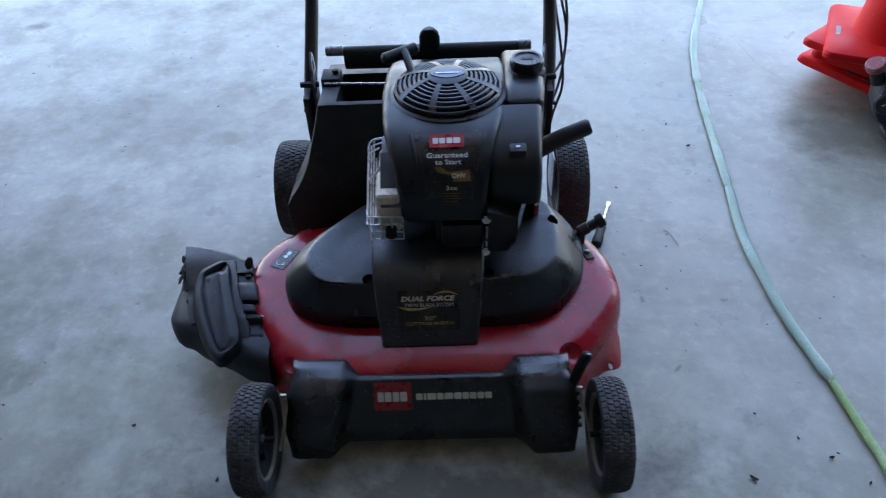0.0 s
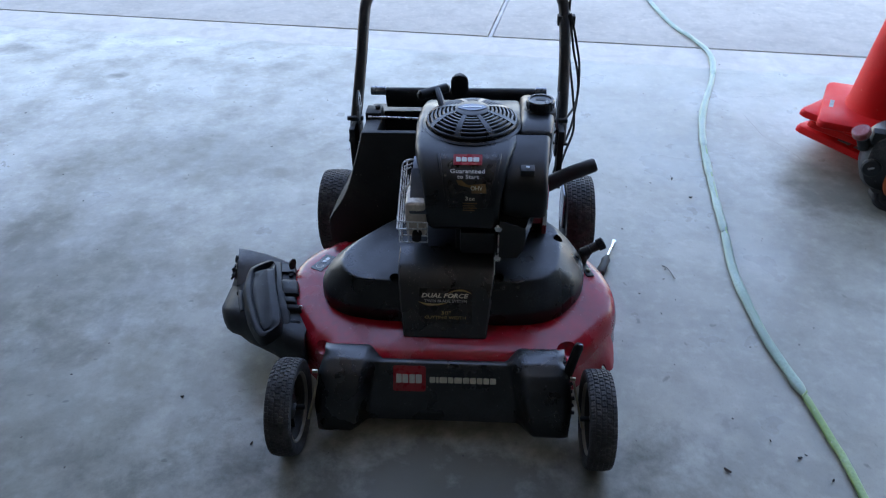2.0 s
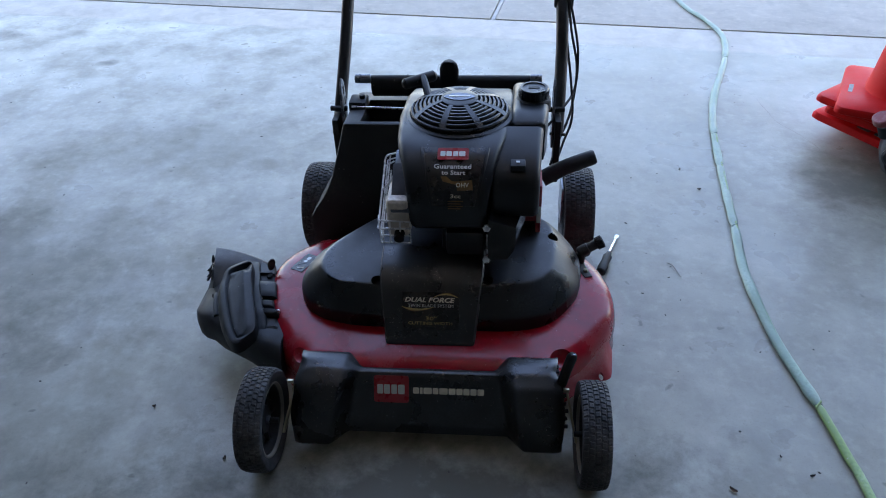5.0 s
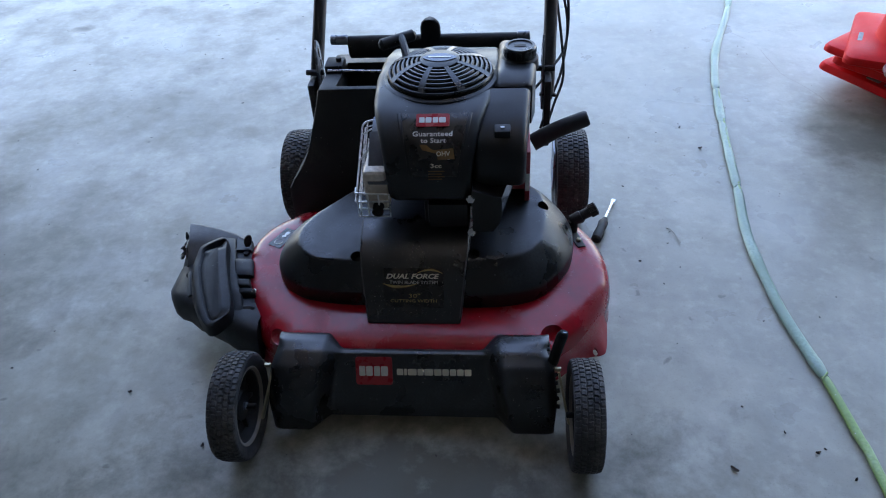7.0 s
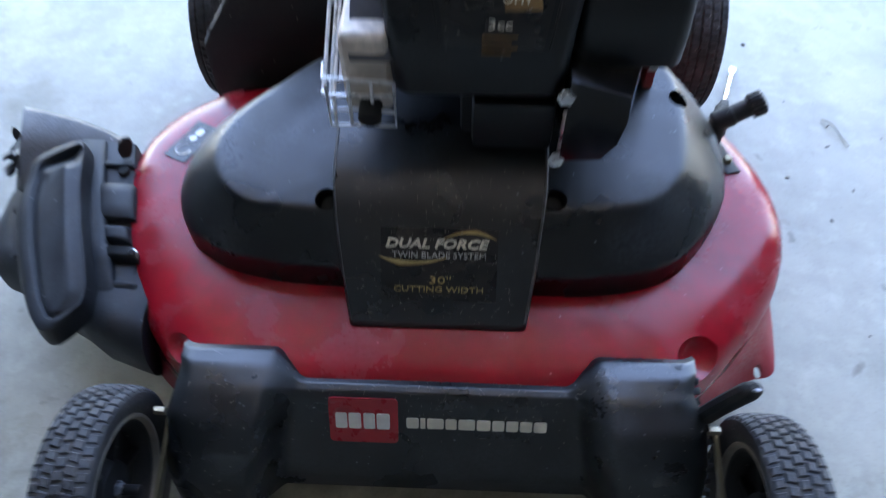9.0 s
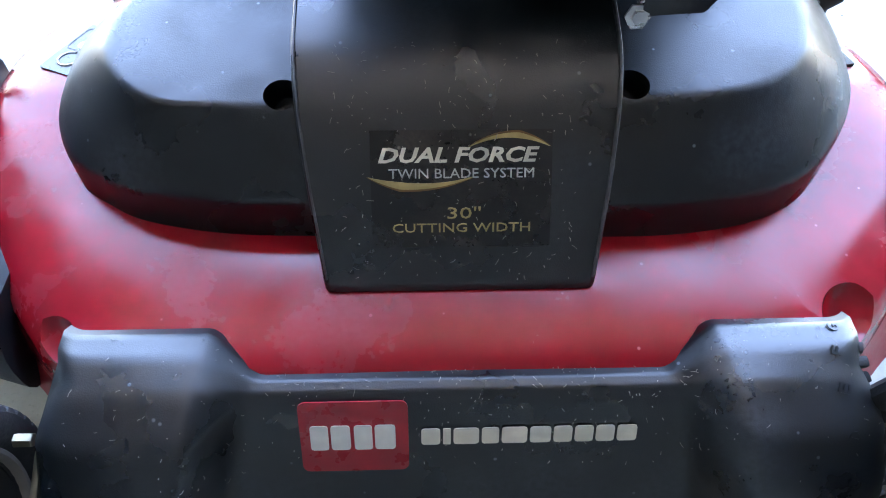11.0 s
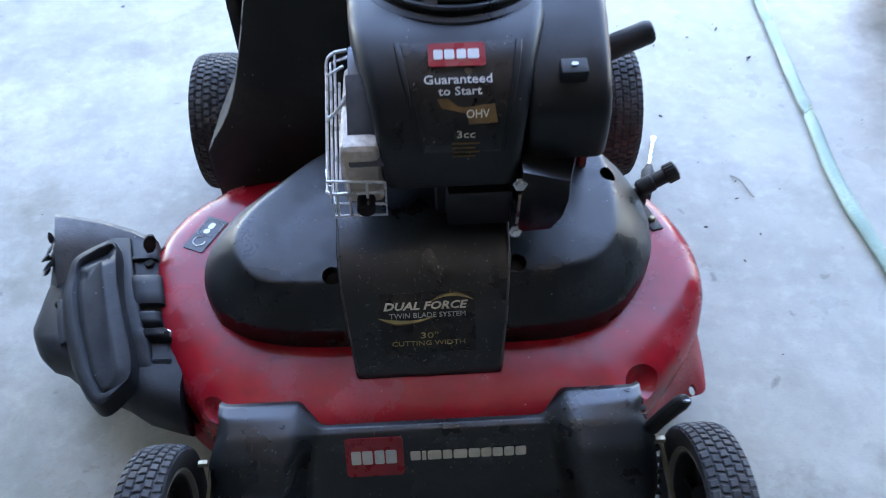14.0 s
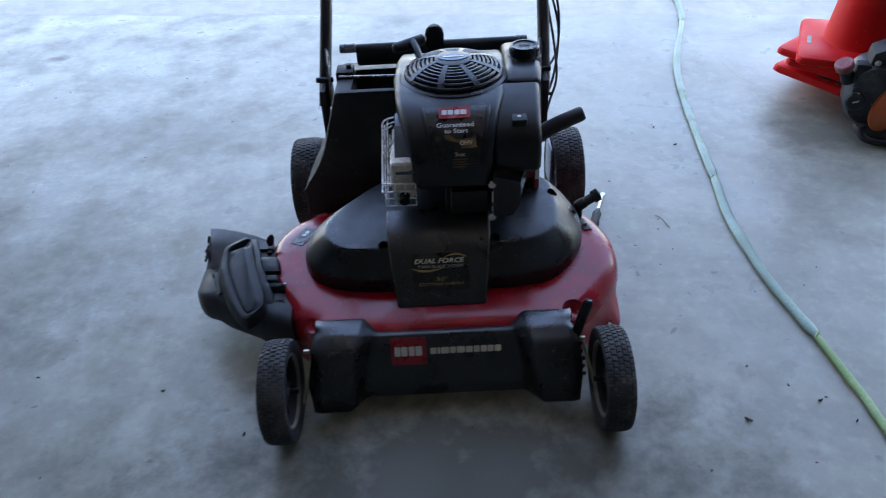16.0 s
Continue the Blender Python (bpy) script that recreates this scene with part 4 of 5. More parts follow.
WIRES = [
    [(-0.100, 0.345, 0.525), (-0.126, 0.343, 0.517), (-0.126, 0.170, 0.425), (-0.122, 0.146, 0.420), (-0.050, 0.138, 0.424)],
    [(-0.118, 0.345, 0.535), (-0.118, 0.200, 0.462), (-0.118, 0.150, 0.437), (-0.118, 0.140, 0.404)],
    [(-0.126, 0.150, 0.452), (-0.124, 0.140, 0.402), (-0.050, 0.136, 0.405), (-0.050, 0.142, 0.462)],
    [(-0.131, 0.175, 0.458), (-0.128, 0.147, 0.462), (-0.050, 0.139, 0.464)],
    [(-0.100, 0.146, 0.463), (-0.100, 0.139, 0.404)],
    [(-0.075, 0.144, 0.463), (-0.075, 0.138, 0.404)],
    [(-0.131, 0.250, 0.482), (-0.100, 0.250, 0.520), (-0.084, 0.243, 0.548)],
    [(-0.131, 0.255, 0.486), (-0.118, 0.255, 0.490), (-0.100, 0.255, 0.524)],
    [(-0.131, 0.315, 0.514), (-0.105, 0.315, 0.530)],
    [(-0.112, 0.300, 0.512), (-0.112, 0.165, 0.444)],
]
for w in WIRES:
    part("guard_wire", tube(w, 0.0021, 6), WIRE, guard)

# starter grip
part("starter_grip", rod((-0.098, 0.500, 0.655), (-0.012, 0.548, 0.662), 0.015, 14, bevel=0.5), MATT, mower, "black starter grip")
part("starter_guide", tube(smooth_path([(-0.045, 0.525, 0.665), (-0.035, 0.49, 0.655), (-0.025, 0.455, 0.640)], 4), 0.010, 10), ENGINE, mower)

# rear housing, handle and linkage
HOUSE = [(-0.385, 0.12), (-0.388, 0.235), (-0.372, 0.262), (-0.343, 0.303), (-0.318, 0.353), (-0.299, 0.413), (-0.279, 0.48), (-0.268, 0.525), (0.26, 0.525), (0.26, 0.12)]
part("rear_housing", cut(prism(HOUSE, frame_at((0, 0.70, 0), (1, 0, 0), (0, 0.10, 1)), 0.27, 0.012), box(-0.222, 0.235, 0.500, 0.672, 0.425, 0.70)), MATT, mower, "matt black rear housing")
part("hinge_boss", box(-0.272, -0.222, 0.600, 0.66, 0.505, 0.556, 0.006), MATT, mower, "black hinge boss")
part("hinge_boss", rod((-0.236, 0.632, 0.55), (-0.236, 0.632, 0.566), 0.008, 12), MATT, mower)
part("rear_bar", loft([[(x, 0.688 + 0.018 * k * math.cos(a), 0.577 + (0.024 if math.sin(a) > 0 else 0.040) * k * math.sin(a)) for a in [2 * math.pi * i / 24 for i in range(24)]] for x, k in ((-0.215, 0.9), (-0.212, 1.0), (0.242, 1.0), (0.245, 0.9))]), MATT, mower, "thick black rear flap bar")
for a, b in ((-0.262, -0.214), (0.244, 0.278)):
    part("bar_sleeve", rod((a, 0.685, 0.592), (b, 0.685, 0.592), 0.0135, 18), GREYMETAL, mower, "grey steel sleeve")
part("support_rod", rod((-0.262, 0.596, 0.545), (-0.09, 0.596, 0.540), 0.0035), STEEL, mower, "thin bright steel rod")
part("bail_knob", loft([[(0.013 + w * math.cos(a), 0.678 + 0.012 * math.sin(a), z) for a in [2 * math.pi * i / 20 for i in range(20)]] for z, w in ((0.56, 0.022), (0.60, 0.027), (0.625, 0.027), (0.640, 0.023), (0.648, 0.014), (0.650, 0.004))]), MATT, mower, "rounded black grip tab")
for s, x, xt in ((-1, -0.318, -0.300), (1, 0.326, 0.334)):
    part("handle_bracket", prism([(-0.030, -0.10), (0.028, -0.10), (0.030, 0.03), (0.022, 0.085), (0.0, 0.105), (-0.020, 0.085), (-0.032, 0.03)], frame_at((x + 0.016 * s * -1, 0.66, 0.50), (0, 1, 0), (0, 0.18, 1)), 0.006, 0.0015), GREYMETAL, mower, "grey steel handle bracket with slots")
    # Solid black inserts; the slots' shade is put into their colour.
    for dy, dz in ((-0.008, 0.066), (0.006, 0.030), (-0.012, 0.004)):
        part("slot_shade", prism(rounded(0.010, 0.026, 0.0045), frame_at((x + 0.016 * s * -1 - 0.001, 0.66 + dy + 0.18 * dz, 0.50 + dz), (0, 1, 0), (0, 0.35, 1)), 0.008), HOLE, mower)
    part("bracket_bolt", rod((x - 0.020 * s * -1, 0.655, 0.512), (x + 0.03 * s * -1, 0.655, 0.512), 0.008, 8), MATT, mower, "dark handle bolt")
    part("bracket_arm", box(x - 0.009, x + 0.009, 0.60, 0.66, 0.30, 0.50, 0.004), MATT, mower, "black bracket arm")
    part("bracket_pin", rod((x - 0.02, 0.645, 0.44), (x + 0.025, 0.645, 0.436), 0.005), MATT, mower, "dark hinge pin")
HANDLE = [(-0.322, 0.650, 0.435), (-0.316, 0.70, 0.51), (-0.304, 0.80, 0.655), (-0.298, 0.885, 0.77), (-0.288, 0.915, 0.81), (-0.262, 0.945, 0.85), (-0.215, 0.965, 0.88), (-0.12, 0.985, 0.905), (0.02, 0.99, 0.912), (0.16, 0.985, 0.905), (0.255, 0.965, 0.88), (0.300, 0.945, 0.85), (0.324, 0.915, 0.81), (0.334, 0.885, 0.77), (0.337, 0.80, 0.655), (0.332, 0.70, 0.51), (0.328, 0.650, 0.435)]
part("handle", tube(smooth_path(HANDLE, 6), 0.018, 16), TUBE, mower, "black tubular steel handle")
part("cable_clamp", box(0.312, 0.368, 0.862, 0.892, 0.735, 0.768, 0.005), MATT, mower, "black cable clamp")
CABLES = [[(0.352, 0.868, 0.775), (0.372, 0.84, 0.70), (0.386, 0.80, 0.62), (0.378, 0.75, 0.53), (0.330, 0.66, 0.50), (0.29, 0.60, 0.48)],
          [(0.350, 0.868, 0.775), (0.364, 0.83, 0.68), (0.384, 0.78, 0.58), (0.370, 0.73, 0.47), (0.335, 0.67, 0.40), (0.31, 0.60, 0.36)],
          [(0.346, 0.868, 0.77), (0.352, 0.82, 0.66), (0.366, 0.75, 0.56), (0.374, 0.71, 0.46), (0.350, 0.68, 0.39), (0.325, 0.62, 0.34)]]
for c in CABLES:
    part("control_cable", tube(smooth_path(c, 6), 0.0038, 7), MATT, mower, "thin black control cable")
part("cable_tail", tube(smooth_path([(0.346, 0.875, 0.76), (0.350, 0.91, 0.83), (0.335, 0.94, 0.86), (0.29, 0.97, 0.89)], 6), 0.004, 7), MATT, mower, "thin black control cable")
part("drive_lever", tube(smooth_path([(0.286, 0.557, 0.338), (0.34, 0.568, 0.365), (0.39, 0.575, 0.385), (0.436, 0.582, 0.400)], 5), [0.024] * 5 + [0.0235] * 5 + [0.023] * 4 + [0.0225, 0.019], 12, flat=0.88, up=(0.25, -0.6, 0.8)), MATT, mower, "wide black plastic lever")

# hose connector on the deck
A, B = Vector((0.388, 0.332, 0.243)), Vector((0.447, 0.343, 0.274))
port = part("washout_port", merged(rod((0.386, 0.322, 0.198), (0.388, 0.330, 0.243), 0.013, 20, bevel=0.3), rod(A - (B - A) * 0.12, A.lerp(B, 0.38), 0.0155, 20, bevel=0.3), rod(A.lerp(B, 0.32), A.lerp(B, 0.70), 0.0135, 20, bevel=0.2), rod(A.lerp(B, 0.66), B, 0.0162, 20, bevel=0.2)), MATT, mower, "black plastic hose connector on the deck")
part("port_foot", prism([(-0.045, -0.012), (0.02, -0.014), (0.026, 0.0), (0.02, 0.014), (-0.045, 0.010)], frame_at((0.390, 0.300, 0.208), (-0.3, 0.9, 0), (-0.9, -0.3, 0.1)), 0.008, 0.002), MATT, mower)
part("port_bolt", turned([(0.007, 0), (0.007, 0.005), (0.0045, 0.007)], Matrix.Translation((0.399, 0.279, 0.217)), 6), ZINC, mower, "yellow bolt")
for i in range(16):
    a = 2 * math.pi * i / 16
    part("grip_rib", box(0.0150, 0.0178, -0.0018, 0.0018, 0.002, 0.021, 0.0008, m=along(A.lerp(B, 0.66), B) @ Matrix.Rotation(a, 4, "Z")), MATT, port)

# decal on the deck
decal = part("deck_decal", prism(rounded(0.078, 0.040, 0.002), frame_at((-0.376, 0.293, 0.2143), (0.45, 0.89, 0.0), (-0.89, 0.45, -0.05)), 0.0010), DECAL, mower, "dark warning decal with pale pictograms")
M = frame_at((-0.376, 0.293, 0.2154), (0.45, 0.89, 0.0), (-0.89, 0.45, -0.05))
part("pictogram", tube([M @ Vector((-0.018 + 0.011 * math.cos(a), 0.011 * math.sin(a), 0)) for a in [2 * math.pi * i / 24 for i in range(20)]], 0.0013, 5), SILVER, decal)
part("pictogram", merged(prism([(0.006 + 0.006 * math.cos(a), 0.002 + 0.006 * math.sin(a)) for a in [math.pi * i / 6 for i in range(12)]], M, 0.0006), prism(rounded(0.014, 0.011, 0.004), M @ Matrix.Translation((0.020, 0.001, 0)), 0.0006)), SILVER, decal)
part("pictogram", tube([M @ Vector((x, y, 0)) for x, y in rounded(0.036, 0.034, 0.004, 2)], 0.0005, 4, True, bm=None), SILVER, decal).location = (M.to_3x3() @ Vector((0.014, 0, 0))) * U

# discharge chute
RINGS = [(-0.372, -0.035, 0.250, 0.075, 0.182), (-0.40, -0.026, 0.255, 0.075, 0.190), (-0.437, -0.014, 0.262, 0.078, 0.192), (-0.473, 0.010, 0.268, 0.08, 0.191), (-0.52, 0.034, 0.290, 0.082, 0.190), (-0.552, 0.050, 0.295, 0.085, 0.188), (-0.587, 0.078, 0.292, 0.088, 0.184), (-0.612, 0.088, 0.285, 0.09, 0.175), (-0.632, 0.106, 0.275, 0.092, 0.164), (-0.648, 0.132, 0.262, 0.095, 0.150)]
rings = []
for x, y0, y1, z0, z1 in RINGS:
    w, h = y1 - y0, z1 - z0
    r = min(0.045, h * 0.42)
    rings.append([(x - 0.012 * math.sin(math.pi * (py / w + 0.5)), (y0 + y1) / 2 + py, (z0 + z1) / 2 + pz) for py, pz in rounded(w, h, r, 5)])
chute = part("discharge_chute", loft(rings), CHUTE, mower, "scuffed dark grey plastic side discharge chute", 50)
# the domed hood on it: skirt, raised rim (thick on the outer side), groove and swelling panel
CREST = [(-0.570, 0.192, 0.234), (-0.565, 0.153, 0.232), (-0.549, 0.104, 0.227), (-0.529, 0.057, 0.223), (-0.513, 0.022, 0.218), (-0.496, -0.006, 0.214), (-0.477, -0.021, 0.212), (-0.448, 0.000, 0.217), (-0.441, 0.018, 0.221), (-0.448, 0.052, 0.228), (-0.470, 0.112, 0.238), (-0.491, 0.176, 0.245), (-0.500, 0.213, 0.248), (-0.507, 0.242, 0.248), (-0.521, 0.256, 0.246), (-0.549, 0.242, 0.243), (-0.570, 0.224, 0.239)]
spine = (Vector((-0.527, 0.188, 0)), Vector((-0.471, 0.015, 0)))
hood_rings = [[] for _ in range(11)]
for q in smooth_path(CREST, 5, True):
    span = spine[1] - spine[0]
    f = max(0.0, min(1.0, (Vector((q.x, q.y, 0)) - spine[0]).dot(span) / span.length_squared))
    mid = spine[0] + span * f
    mid.z = q.z
    k = 1 - 0.85 * max(0.0, min(1.0, (q.x - mid.x) / 0.02))
    dip = max(0.0, min(1.0, (q.y - 0.215) / 0.05))
    far = (mid - q).length
    low = 0.6 + 0.4 * max(0.0, min(1.0, (q.y + 0.01) / 0.06))
    steps = [(-0.017 * low, -0.036), (-0.017 * low, -0.025), (-0.0135 * low, -0.013), (-0.008, -0.004), (-0.003, 0.0), (0.006, 0.0005), (0.009, -0.002), (0.0115, -0.0045 - 0.016 * dip)]
    for ring, (d, dz) in zip(hood_rings, steps):
        c = q + (mid - q) * (d * k / far)
        ring.append((c.x, c.y, c.z + dz * (k if d > 0 else 1)))
    for ring, (g, dz) in zip(hood_rings[8:], ((0.40, 0.0003 - 0.013 * dip), (0.52, 0.0020 - 0.009 * dip), (0.64, 0.0030 - 0.005 * dip))):
        c = q + (mid - q) * g
        ring.append((c.x, c.y, c.z + dz))
part("hood", loft(hood_rings), CHUTE, chute, "domed hood with a raised rim", 40)
part("moulded_rim", tube(smooth_path([(-0.608, 0.180, 0.180), (-0.599, 0.176, 0.186), (-0.588, 0.140, 0.187), (-0.571, 0.096, 0.184)], 6), 0.0075, 8), CHUTE, chute)


def strip_edges(y):
    """The inner and outer edge of the hinge strip at y."""
    inner = [(0.03, -0.436), (0.072, -0.449), (0.14, -0.477), (0.21, -0.502), (0.30, -0.530)]
    outer = [(0.03, -0.392), (0.094, -0.402), (0.125, -0.414), (0.188, -0.430), (0.255, -0.450), (0.30, -0.462)]
    found = []
    for line in (inner, outer):
        for (ya, xa), (yb, xb) in zip(line, line[1:]):
            if ya <= y <= yb:
                found.append(xa + (xb - xa) * (y - ya) / (yb - ya))
                break
    return found


def hinge_wedge(name, y0, y1, z0, z1, f0, f1, label=""):
    """A smooth moulded piece from y0 to y1, sloping from z0 to z1, over the shares f0 to f1 of the strip's width."""
    rows = []
    for k in range(7):
        t = k / 6
        y, z = y0 + (y1 - y0) * t, z0 + (z1 - z0) * t - (0.004 if k in (0, 6) else 0.0)
        xa, xb = strip_edges(y)
        a, b = xa + (xb - xa) * f0, xa + (xb - xa) * f1
        rows.append([(a, y, 0.165), (b, y, 0.165), (b, y, z - 0.006), (b - 0.003, y, z - 0.002), (b - 0.009, y, z), (a + 0.006, y, z + 0.001), (a, y, z - 0.002)])
    part(name, loft(rows), CHUTE, chute, label, 50)


hinge_wedge("hinge_bed", 0.040, 0.296, 0.190, 0.2095, -0.2, 0.97, "moulded bed under the hinge")
hinge_wedge("hinge_rail", 0.105, 0.296, 0.2125, 0.2155, -0.25, 0.34, "smooth rail along the hinge")
hinge_wedge("hinge_rail", 0.034, 0.105, 0.190, 0.2125, -0.25, 0.40)
hinge_wedge("hinge_plate", 0.150, 0.208, 0.2150, 0.2175, 0.25, 1.0, "smooth hinge plate")
hinge_wedge("hinge_claw", 0.113, 0.138, 0.2080, 0.2110, 0.25, 0.86, "hinge claw")
hinge_wedge("hinge_claw", 0.086, 0.102, 0.2080, 0.2125, 0.30, 1.0, "hinge claw")
hinge_wedge("hinge_tail", 0.034, 0.058, 0.182, 0.196, 0.30, 1.0)
hinge_wedge("hinge_end", 0.244, 0.252, 0.2130, 0.2130, 0.28, 0.95, "raised end of the hinge strip")
# A solid black plug paints the shade of the hole.
part("hole_shade", rod((-0.4625, 0.2375, 0.200), (-0.4625, 0.2375, 0.2110), 0.008, 16), HOLE, chute, "solid black disc painting the shade of a round hole")
part("pin_hook", tube(smooth_path([(-0.410, 0.092, 0.208), (-0.402, 0.092, 0.215), (-0.396, 0.087, 0.216), (-0.397, 0.081, 0.211)], 4), 0.0017, 6), STEEL, chute, "bent steel pin end")
part("spring_ear", prism([(-0.010, -0.016), (-0.0125, -0.002), (-0.008, 0.009), (0.001, 0.016), (0.009, 0.014), (0.011, 0.004), (0.006, -0.010), (0.0, -0.017)], frame_at((-0.463, 0.270, 0.226), (0.9, 0.3, 0.0), (0.15, 0.35, 0.9)), 0.008, 0.002), BROWN, mower, "rusty dark brown spring end standing up")
flap = part("rubber_flap", loft([[(x, y0, 0.115), (x + 0.004, y1, 0.120), (x + 0.012, y1 + 0.004, z - 0.022), (x + 0.016, y1 - 0.004, z - 0.006), (x + 0.020, y1 - 0.018, z), (x + 0.034, y0 + 0.05, z - 0.014), (x + 0.040, y0, z - 0.048)] for x, y0, y1, z in ((-0.666, 0.226, 0.362, 0.222), (-0.634, 0.228, 0.356, 0.221), (-0.58, 0.232, 0.345, 0.215), (-0.53, 0.225, 0.328, 0.209), (-0.490, 0.215, 0.308, 0.205))]), FLAP, mower, "torn brownish grey rubber end of the chute", 50)
for i in range(22):
    q = random.Random(40 + i)
    u, v = 0.1 + 0.75 * q.random(), 0.3 + 0.62 * q.random()
    face = Vector((-0.666, 0.244, 0.120)).lerp(Vector((-0.633, 0.250, 0.218)), v).lerp(Vector((-0.663, 0.352, 0.124)).lerp(Vector((-0.648, 0.344, 0.215)), v), u)
    d = Vector((0.10, q.uniform(-1, 1), q.uniform(0.1, 0.5))).normalized() * (0.016 + 0.016 * q.random())
    c = [face, face + d * 0.5 + Vector((-0.001, 0, 0.001)), face + d + Vector((-0.002, 0, 0.001)) * q.uniform(0.0, 1.0)]
    part("torn_shred", tube(smooth_path(c, 2), [0.005, 0.0065, 0.006, 0.0045, 0.0012], 5, flat=0.3, up=(-0.8, q.uniform(-0.5, 0.5), 0.6)), FLAP if i % 3 else MATT, flap)

# clippings and lint lying on the black covers
rng = random.Random(21)
lint = bmesh.new()
for i in range(560):
    if i < 330:
        x, u = rng.uniform(-0.30, 0.30), rng.uniform(0.12, 0.75)
        o, o2, o3 = (Vector(front_point(x, u)), Vector(front_point(x + 0.004, u)), Vector(front_point(x, u + 0.02)))
        n = (o2 - o).cross(o - o3).normalized()
    else:
        m = column_face(rng.uniform(-0.10, 0.10), rng.uniform(0.0, 0.19))
        o, n = m.translation, m.to_3x3() @ Vector((0, 0, 1))
    if n.z < 0:
        n = -n
    t = n.cross(Vector((rng.uniform(-1, 1), rng.uniform(-1, 1), 0.2))).normalized()
    w = n.cross(t)
    size = 0.0004 + 0.0026 * rng.random() ** 3
    c = [o + n * 0.0006 - t * size, o + n * 0.0014 + w * rng.uniform(-0.0006, 0.0006), o + n * 0.0006 + t * size]
    tube(c, rng.uniform(0.00014, 0.00028), 4, bm=lint)
tagged(link_mesh("grass_lint", lint, PALE, None), "short pale grass clippings and lint on the black covers", "clippings", kind="stuff")


# ---- things round the mower ----
GREEN = surface("green_hose_fabric", (0.24, 0.37, 0.11), 0.42, mottle=(3, 0.25), grain=(160, 0.15), dust=((0.42, 0.52, 0.34), 0.4, 6.0))
MINT = surface("chalky_hose_fabric", (0.27, 0.38, 0.29), 0.42, mottle=(6, 0.3), grain=(160, 0.15), dust=((0.42, 0.49, 0.46), 0.55, 9.0))
CONE = surface("orange_red_vinyl", (0.74, 0.010, 0.008), 0.55, mottle=(8, 0.08), grain=(120, 0.05), dust=((0.66, 0.07, 0.05), 0.1, 7.0), spec=0.22)
TAPE = surface("silver_tape", (0.22, 0.22, 0.21), 0.5, metal=0.2, mottle=(60, 0.4))
ORANGE = surface("orange_plastic", (0.65, 0.13, 0.03), 0.45, mottle=(14, 0.12), dust=((0.4, 0.22, 0.14), 0.3, 14.0))
TOOLGREY = surface("dark_grey_plastic", (0.015, 0.017, 0.020), 0.42, mottle=(18, 0.3), dust=((0.16, 0.155, 0.15), 0.4, 14.0))
CAPRED = surface("dull_red_plastic", (0.28, 0.05, 0.05), 0.5, mottle=(30, 0.15), dust=((0.5, 0.38, 0.36), 0.4, 30.0))

HOSE = [(0.99, -1.6, 0.012), (1.01, -0.9, 0.012), (0.999, -0.27, 0.012), (0.989, -0.145, 0.012), (0.972, 0.015, 0.012), (0.942, 0.195, 0.012), (0.931, 0.325, 0.012), (0.928, 0.56, 0.012), (0.957, 0.803, 0.012), (0.985, 1.07, 0.012), (1.021, 1.367, 0.012), (1.062, 1.62, 0.012), (1.125, 1.87, 0.012), (1.268, 2.295, 0.012), (1.323, 2.59, 0.012), (1.290, 2.83, 0.010), (1.222, 3.08, 0.008), (1.177, 3.423, 0.008), (1.134, 3.996, 0.008), (1.08, 4.9, 0.008)]
KINKS = (0.017, 0.81, 1.22, 1.48, 2.30, 2.84)
pts = smooth_path(HOSE, 26)
rad = []
for i, q in enumerate(pts):
    r = 0.0147 + 0.0024 * noise.noise(q * 5) + 0.0012 * noise.noise(q * 14)
    for ky in KINKS:
        r -= 0.0036 * math.exp(-((q.y - ky) / 0.013) ** 2)
        r += 0.0015 * math.exp(-((q.y - ky - 0.04) / 0.02) ** 2)
    rad.append(r)
hose = thing("garden_hose", "flat pale green garden hose lying kinked across the floor", "hose")
for ky in KINKS:
    i = min(range(len(pts)), key=lambda k: abs(pts[k].y - ky))
    q, d = pts[i], (pts[i + 1] - pts[i - 1]).normalized()
    part("kink_fold", loft([[Vector((q.x + 0.003, q.y, 0.012)) + d * (0.004 * math.sin(a) + 0.010 * w) + d.cross(Vector((0, 0, 1))) * w * 0.0118 + Vector((0, 0, 0.0045 * math.cos(a) * (1 - 0.5 * w * w) + 0.0015)) for a in [2 * math.pi * k / 10 for k in range(10)]] for w in (-0.95, -0.5, 0, 0.5, 0.95)]), MINT if ky > 0.5 else GREEN, hose, "folded kink")
line = [(q.x + 0.003, q.y, 0.0095 + (0 if q.y < 2.95 else -0.004)) for q in pts]
split = min(range(len(pts)), key=lambda k: abs(pts[k].y - 0.017))
part("hose_body", tube(line[split:], rad[split:], 12, flat=0.62), MINT, hose, "pale chalky mint stretch")
half = min(range(len(pts)), key=lambda k: abs(pts[k].y - 1.48))
part("hose_stripe", tube([(x + 0.0035, y, z + 0.0044) for x, y, z in line[split:half]], [r * 0.50 * min(1, 0.2 + k / 12) for k, r in enumerate(rad[split:half])], 8, flat=0.55), GREEN, hose, "yellow-green fold along the hose")
part("hose_stripe", tube([(x + 0.0065, y, z - 0.0030) for x, y, z in line[:split + 1]], [r * 0.50 for r in rad[:split + 1]], 8, flat=0.6), MINT, hose, "chalky grey edge along the hose")
part("hose_body", tube(line[:split + 1], [r * (0.66 + 0.16 * i / split) for i, r in enumerate(rad[:split + 1])], 12, flat=0.62), GREEN, hose, "bright green stretch")


